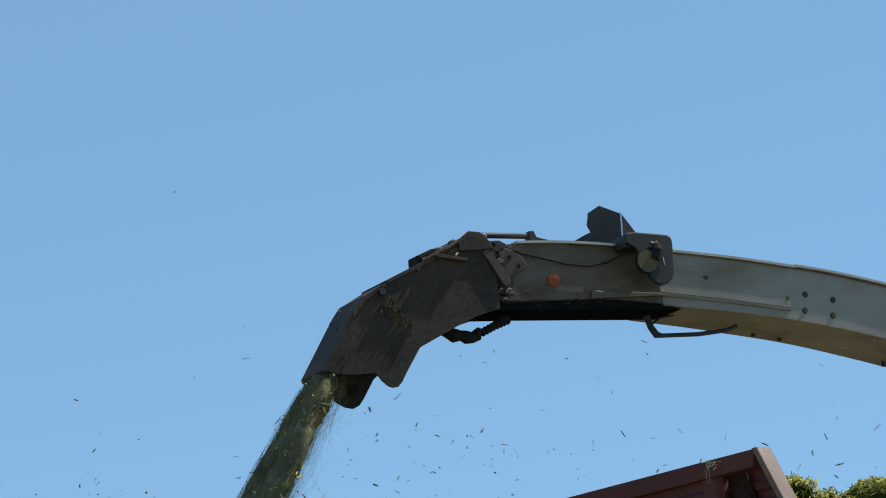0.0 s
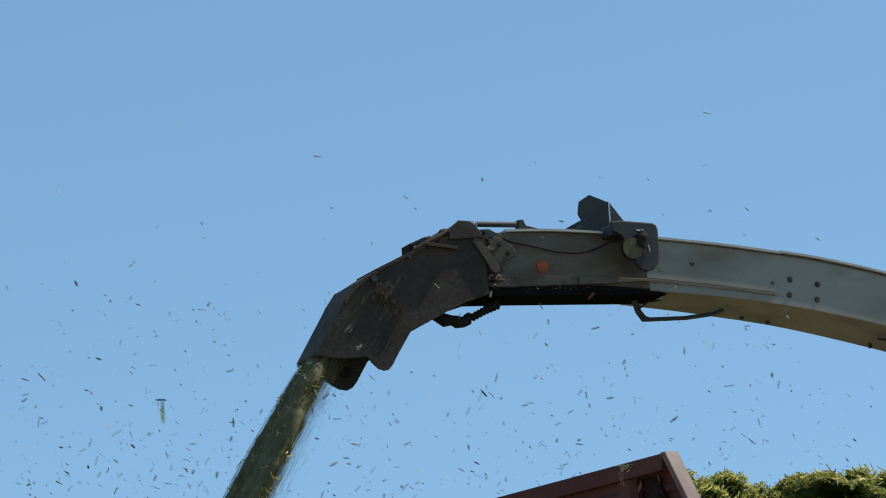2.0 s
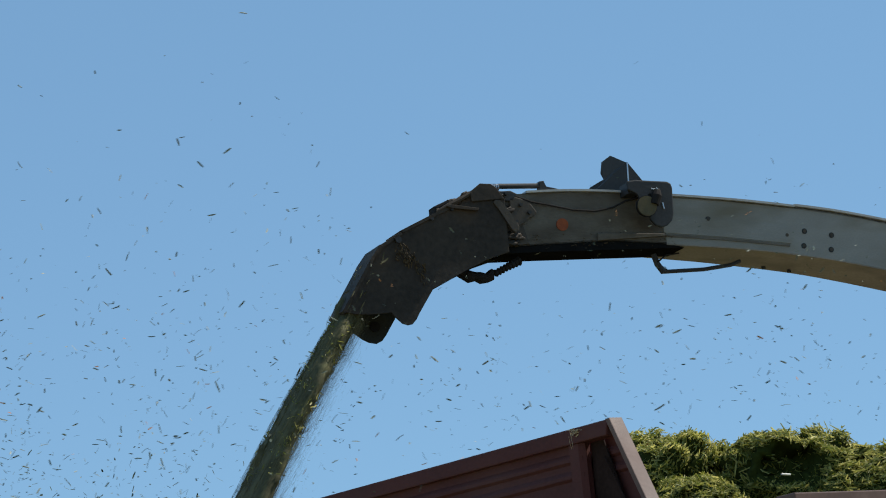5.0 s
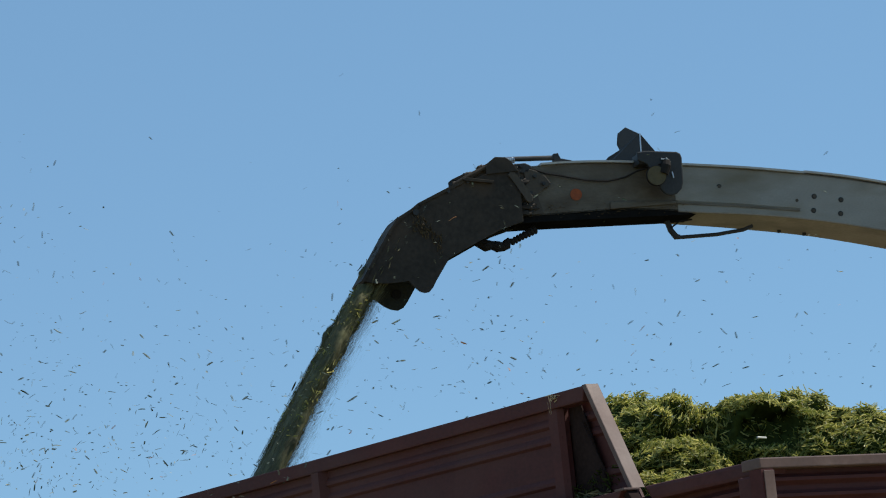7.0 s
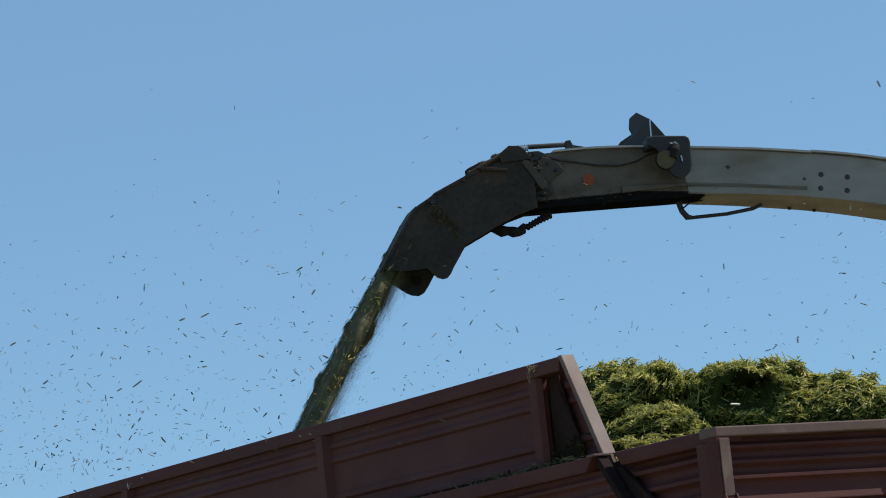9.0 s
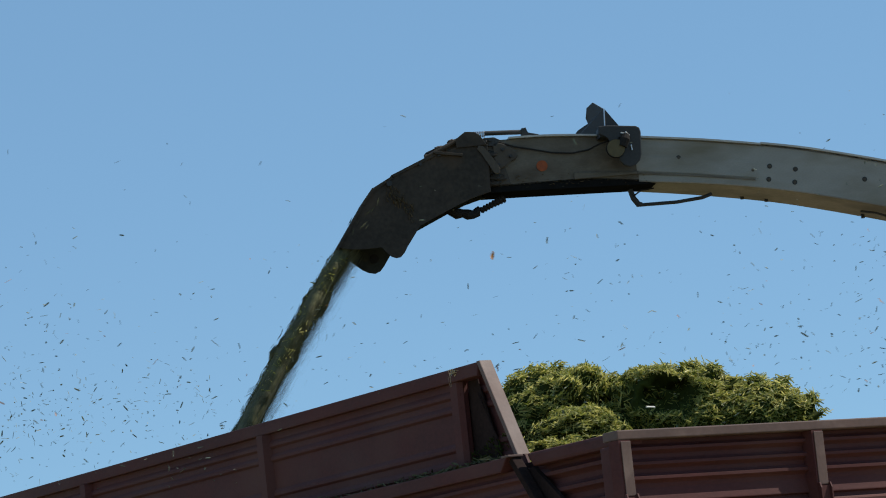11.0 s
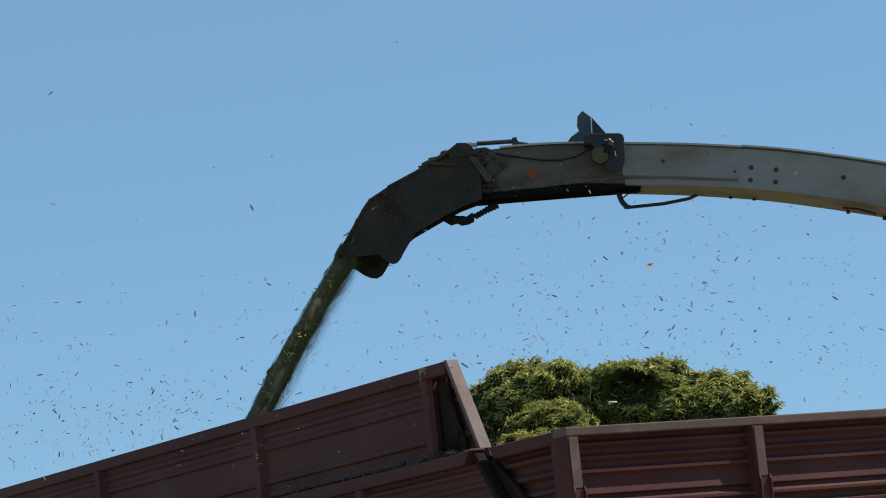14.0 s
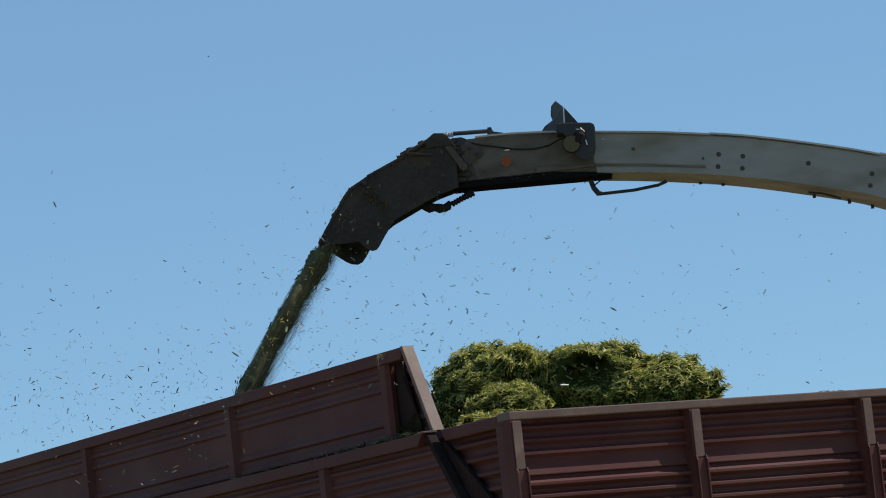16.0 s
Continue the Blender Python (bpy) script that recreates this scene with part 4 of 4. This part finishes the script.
def build_jet():
    st = thing("crop_stream", "dense dark green stream of chopped crop blown from the spout", "crop stream", kind="stuff")
    rng = random.Random(21)
    bm = fresh()
    rings, sides, steps = [], 20, 70
    for s in range(steps + 1):
        c, r = jet_at(s / steps)
        ring = []
        for j in range(sides):
            a = math.tau * j / sides
            d = ACROSS * math.cos(a) + fan(s / steps) * math.sin(a)
            w = r * 0.88 * (1 + 0.22 * noise.noise(Vector((s * 0.13, math.cos(a) * 1.3, math.sin(a) * 1.3))) + 0.10 * noise.noise(Vector((s * 0.5, math.cos(a) * 3, math.sin(a) * 3 + 7))))
            ring.append(bm.verts.new(c + d * w))
        rings.append(ring)
    for q, s in zip(rings, rings[1:]):
        for j in range(sides):
            bm.faces.new((q[j], q[(j + 1) % sides], s[(j + 1) % sides], s[j]))
    bm.faces.new(rings[0][::-1]), bm.faces.new(rings[-1])
    part("stream_core", bm, M_JET, st, "dense core of the stream", True, "stuff")
    way = Vector((-0.55, 0.02, -0.83))

    def around(g):
        u = g.random() ** 0.8
        c, r = jet_at(u)
        a = g.uniform(0, math.tau)
        q = min(abs(g.gauss(0.84, 0.14)), 1.08 if u > 0.2 else 0.80)
        return c + (ACROSS * math.cos(a) + fan(u) * math.sin(a)) * r * q

    skin = flakes("stream_bits", M_STREAM, st, rng, 7500, around, (0.010, 0.040), (0.002, 0.007), way, 0.22, "bits at the skin of the stream")

    def haze(g):
        u = 0.12 + 0.85 * g.random()
        c, r = jet_at(u)
        return c + ACROSS * (r * (0.80 + abs(g.gauss(0, 0.55)))) + fan(u) * (r * g.gauss(0, 0.5))

    trail = flakes("trailing_bits", M_STREAM, st, rng, 15000, haze, (0.004, 0.016), (0.0006, 0.0016), (-0.5, 0, -0.9), 0.3, "fine bits trailing under the stream")

    def landing(g):
        u = 0.80 - 0.62 * g.random() ** 1.2
        c, r = jet_at(u)
        a = g.uniform(0, math.tau)
        return c + (ACROSS * math.cos(a) + fan(u) * math.sin(a)) * r * abs(g.gauss(0.84, 0.10))

    flakes("landing_bits", M_GRASS, st, rng, 700, landing, (0.010, 0.038), (0.003, 0.008), None, label="sunlit bits where the stream lands")
    # lumps that race down the stream
    runs = []
    for i in range(8):
        g = random.Random(100 + i)

        def near(gg):
            a = gg.uniform(0, math.tau)
            return way * gg.gauss(0, 0.07) + (ACROSS * math.cos(a) + fan(0.12) * math.sin(a)) * abs(gg.gauss(0.046, 0.020))

        lump = thing("stream_lump", "", "", kind="stuff")
        lump.parent = st
        if i % 2:
            # a dense wad within the clump bulges the stream
            size = g.uniform(0.040, 0.060)
            bm = fresh()
            for v in bmesh.ops.create_icosphere(bm, subdivisions=4, radius=1.0)["verts"]:
                d = v.co.normalized()
                w = size * (1 + 0.45 * noise.noise(d * 1.8 + Vector((7 * i, 0, 0))) + 0.22 * noise.noise(d * 5))
                v.co = d * w + way * (d.dot(way) * w * 0.9)
            part("wad", bm, M_JET, lump, "dense wad in the stream", True, "stuff")
        runs.append(lump)
        (flakes("stream_clump", M_STREAM, lump, g, 190, near, (0.015, 0.05), (0.004, 0.010), way, 0.5, "paler clump racing down the stream"))
    # spray thrown up where the stream lands
    puffs = []
    for i in range(4):
        g = random.Random(300 + i)

        def spray(gg):
            r = 3.2 * gg.random() ** 0.8
            return Vector((-1.62 - r * 0.95, gg.gauss(0.1, 0.35), -1.20 - 0.10 * r + abs(gg.gauss(0, 0.15 + 0.07 * r))))

        puffs.append(flakes("landing_spray", M_FLAKE, st, g, 190, spray, (0.007, 0.040), (0.002, 0.009), None, label="bits thrown up where the stream lands"))
    return st, runs, puffs, (skin, trail)


stream, clumps, puffs, skins = build_jet()

# ---- bits adrift in the air: banks that drift slowly past, each one rigid ----


def build_banks():
    made = []
    rng = random.Random(77)
    for i in range(21):
        bank = thing("drifting_chaff", "bits of chopped leaf adrift in the air", "chaff", group="drifting chaff", kind="stuff")
        dense = (0.25, 0.25, 0.3, 1.0, 2.7, 2.7, 2.2, 1.3, 0.9, 0.9, 0.9, 0.7, 0.4, 0.25, 0.4, 0.6, 1.0, 1.1, 0.8, 0.4, 0.2)[i]
        high = 0.7 if 2 < i < 9 else 0.5

        def where(g):
            # thick low down, thin above
            z = min(abs(g.gauss(0, high)), 2.4)
            return Vector((g.uniform(-0.55, 0.55), g.uniform(-1.3, 0.9), z))

        flakes("leaf_bits", M_FLAKE, bank, rng, int(250 * dense), where, (0.006, 0.040 if i < 8 else 0.032), (0.002, 0.009 if i < 8 else 0.008), None, label="small leaf bits")
        flakes("leaf_strips", M_FLAKE, bank, rng, int(12 * dense), where, (0.03, 0.05), (0.005, 0.010), None, label="longer leaf strips")
        flakes("dry_bits", M_HUSK, bank, rng, 2 + int(5 * dense), where, (0.012, 0.04), (0.003, 0.008), None, label="dry orange husk bits")
        made.append(bank)
    return made


banks = build_banks()


def build_clump():
    cl = thing("flying_clump", "small tangled clump of green crop thrown from the stream", "crop clump", kind="stuff")
    rng = random.Random(41)
    flakes("tangled_bits", M_STREAM, cl, rng, 160, lambda g: Vector((g.gauss(0, 0.015), g.gauss(0, 0.012), g.gauss(0, 0.011))), (0.012, 0.035), (0.004, 0.010), (1, 0, -0.3), 0.9, label="tangled leaves")
    return cl


clump = build_clump()



def build_leaf(name, mat, label, ln, w):
    """One torn piece of leaf, folded along its rib, its ends ragged."""
    g = random.Random(len(name))
    lf = thing(name, label, "leaf piece")
    n = 7
    vs = []
    for k in range(n):
        f = k / (n - 1) - 0.5
        e = w * (0.55 - 0.5 * abs(f)) * g.uniform(0.8, 1.1)
        b = 0.10 * ln * (0.25 - f * f)
        vs.append([Vector((-e, b, f * ln + g.uniform(-0.05, 0.05) * ln)), Vector((0, b + 0.18 * w, f * ln)), Vector((e, b, f * ln + g.uniform(-0.05, 0.05) * ln))])
    bm = fresh()
    rows = [[bm.verts.new(p) for p in row] for row in vs]
    for q, r in zip(rows, rows[1:]):
        for k in (0, 1):
            bm.faces.new((q[k], q[k + 1], r[k + 1], r[k]))
    thick(bm, 0.0008)
    part("blade", bm, mat, lf)
    return lf


leaf = build_leaf("torn_leaf", M_LEAF, "torn strip of fresh green leaf flying through the air", 0.085, 0.026)
husk = build_leaf("dry_husk", M_HUSK, "curled orange piece of dry husk in the air", 0.042, 0.018)

# ---- what moves ----


def spout_pose(row):
    t, x, y, z, ry, rz = row
    return pose(x, y, z, 0, 0, rz) @ pose(0, 0, 0, 0, ry, 0)


CLUMP_ROWS = [(2.0, 8.696, 12.619, 3.83, 0), (2.5, 8.776, 12.816, 3.952, 15), (3.0, 8.801, 13.016, 4.129, 30), (3.5, 8.84, 13.223, 4.122, 40), (4.0, 8.851, 13.446, 3.964, 52)]


def trailer_pose(t, y):
    """The trailer settles a little while it is still far back."""
    return pose(TX, TY + y, -0.013 * max(0.0, min(1.0, (12.5 - t) / 5.0)), 0, LEAN, 0)


def motions():
    walk(trailer, [(t, trailer_pose(t, y)) for t, y in TRAILER_ROWS])
    walk(load, [(t, pose(TX, TY + y, 0, 0, LEAN, 0)) for t, y in TRAILER_ROWS])
    walk(spout, [(r[0], spout_pose(r)) for r in SPOUT_ROWS])
    walk(stream, [(r[0], spout_pose(r)) for r in SPOUT_ROWS])
    walk(carrier, [(r[0], pose(r[1], r[2], 0, 0, 0, r[5])) for r in SPOUT_ROWS])
    # clumps run down the stream again and again; both ends are out of sight
    for i, c in enumerate(clumps):
        rows, t, period = [], -0.9 * i / len(clumps), 0.9
        while t < 16.0:
            for k in range(4):
                s = t + period * k / 4
                if 0 <= s <= 16.0:
                    u = 0.97 * k / 3.6
                    rows.append((s, Matrix.Translation(jet_at(u)[0] + ACROSS * max(0, 0.045 - 0.12 * u) + Vector((0, 0, 0.05 * (k == 0))))))
            s = t + period - 0.05
            if 0 <= s <= 16.0:
                rows.append((s, Matrix.Translation(jet_at(0.99)[0])))
            t += period
        rows = [(0.0, rows[0][1])] * (rows[0][0] > 0.01) + rows + [(16.0, rows[-1][1])] * (rows[-1][0] < 15.99)
        walk(c, rows)
    # the skin of the stream races downwards in short strokes
    for c, stroke in zip(skins, (0.13, 0.06)):
        walk(c, [(k / 30, Matrix.Translation(Vector((-0.55, 0.02, -0.83)) * (stroke * (((k + 1) % 3) - 1)))) for k in range(481)])
    for i, c in enumerate(puffs):
        walk(c, [(t, pose(0.10 * math.sin(0.9 * t + 1.7 * i), 0, 0.06 * math.sin(1.1 * t + 2.3 * i), 0, 2 * math.sin(0.8 * t + i), 0)) for t in range(17)])
    # one clump tumbles beside the stream, then drops into the trailer
    drop = [(0.0, 8.75, 11.7, 3.3, 0), (1.4, 8.7, 12.3, 3.5, 0)] + CLUMP_ROWS + [(4.8, 9.1, 13.9, 3.3, 60), (6.0, 9.7, 14.4, 2.95, 70)]
    drop += [(float(t), 9.9, 19.6 - 0.5 * (16 - t), 2.9, 70) for t in (8, 10, 12, 14, 16)]
    walk(clump, [(t, pose(x, y, z, 0.4 * a, a, 0.2 * a)) for t, x, y, z, a in drop])
    # a leaf and a husk are thrown out of the stream, sail off and come down
    spin = [(r[0], spout_pose(r) @ pose(-0.9, 0.03, -0.25)) for r in SPOUT_ROWS]
    air = [(2.0, 8.3, 12.85, 4.30), (2.6, 8.04, 13.04, 4.36), (3.3, 7.723, 13.282, 4.306), (3.5, 7.635, 13.343, 4.289), (3.6, 7.587, 13.377, 4.280), (4.2, 7.333, 13.556, 4.21), (5.2, 7.0, 13.8, 3.2), (6.5, 6.7, 14.0, 0.03), (16.0, 6.7, 14.0, 0.03)]
    walk(leaf, [r for r in spin if r[0] < 1.6] + [(t, pose(x, y, z, 4 * k, 4 + 2 * k, 30 - 6 * k)) for k, (t, x, y, z) in enumerate(air)])
    air = [(12.3, 10.195, 15.303, 4.02), (13.0, 10.058, 15.356, 4.221), (13.2, 10.041, 15.363, 4.252), (13.3, 10.016, 15.378, 4.256), (14.0, 9.866, 15.486, 4.16), (14.4, 9.82, 15.6, 3.2), (16.0, 9.9, 17.2, 2.9)]
    walk(husk, [r for r in spin if r[0] < 10.2] + [(t, pose(x, y, z, 10, (60, 80, 20, 60, 70, 80, 80)[k], 20)) for k, (t, x, y, z) in enumerate(air)])
    # the banks drift away from the stream with the wind, and sink a little
    rng = random.Random(3)
    for i, b in enumerate(banks):
        s0, lift = -3.0 + 0.68 * i, rng.uniform(-0.2, 0.2)
        rows = []
        for t in (0, 2, 4, 6, 8, 10, 12, 14, 16):
            s = s0 - 0.55 * t
            # the first banks are only just being thrown up
            low = 0.28 * max(0, 4 - t) if i < 10 else 0
            z = 3.85 - low - 0.025 * t + lift + 0.06 * math.sin(0.6 * t + i)
            turn = pose(9.5 + 0.83 * s, 11.8 + 0.36 * t - 0.56 * s, z, 3 * math.sin(0.4 * t + i), 4 * math.sin(0.5 * t + 2 * i), -34 + 6 * math.sin(0.3 * t + i))
            rows.append((t, turn))
        walk(b, rows)


motions()
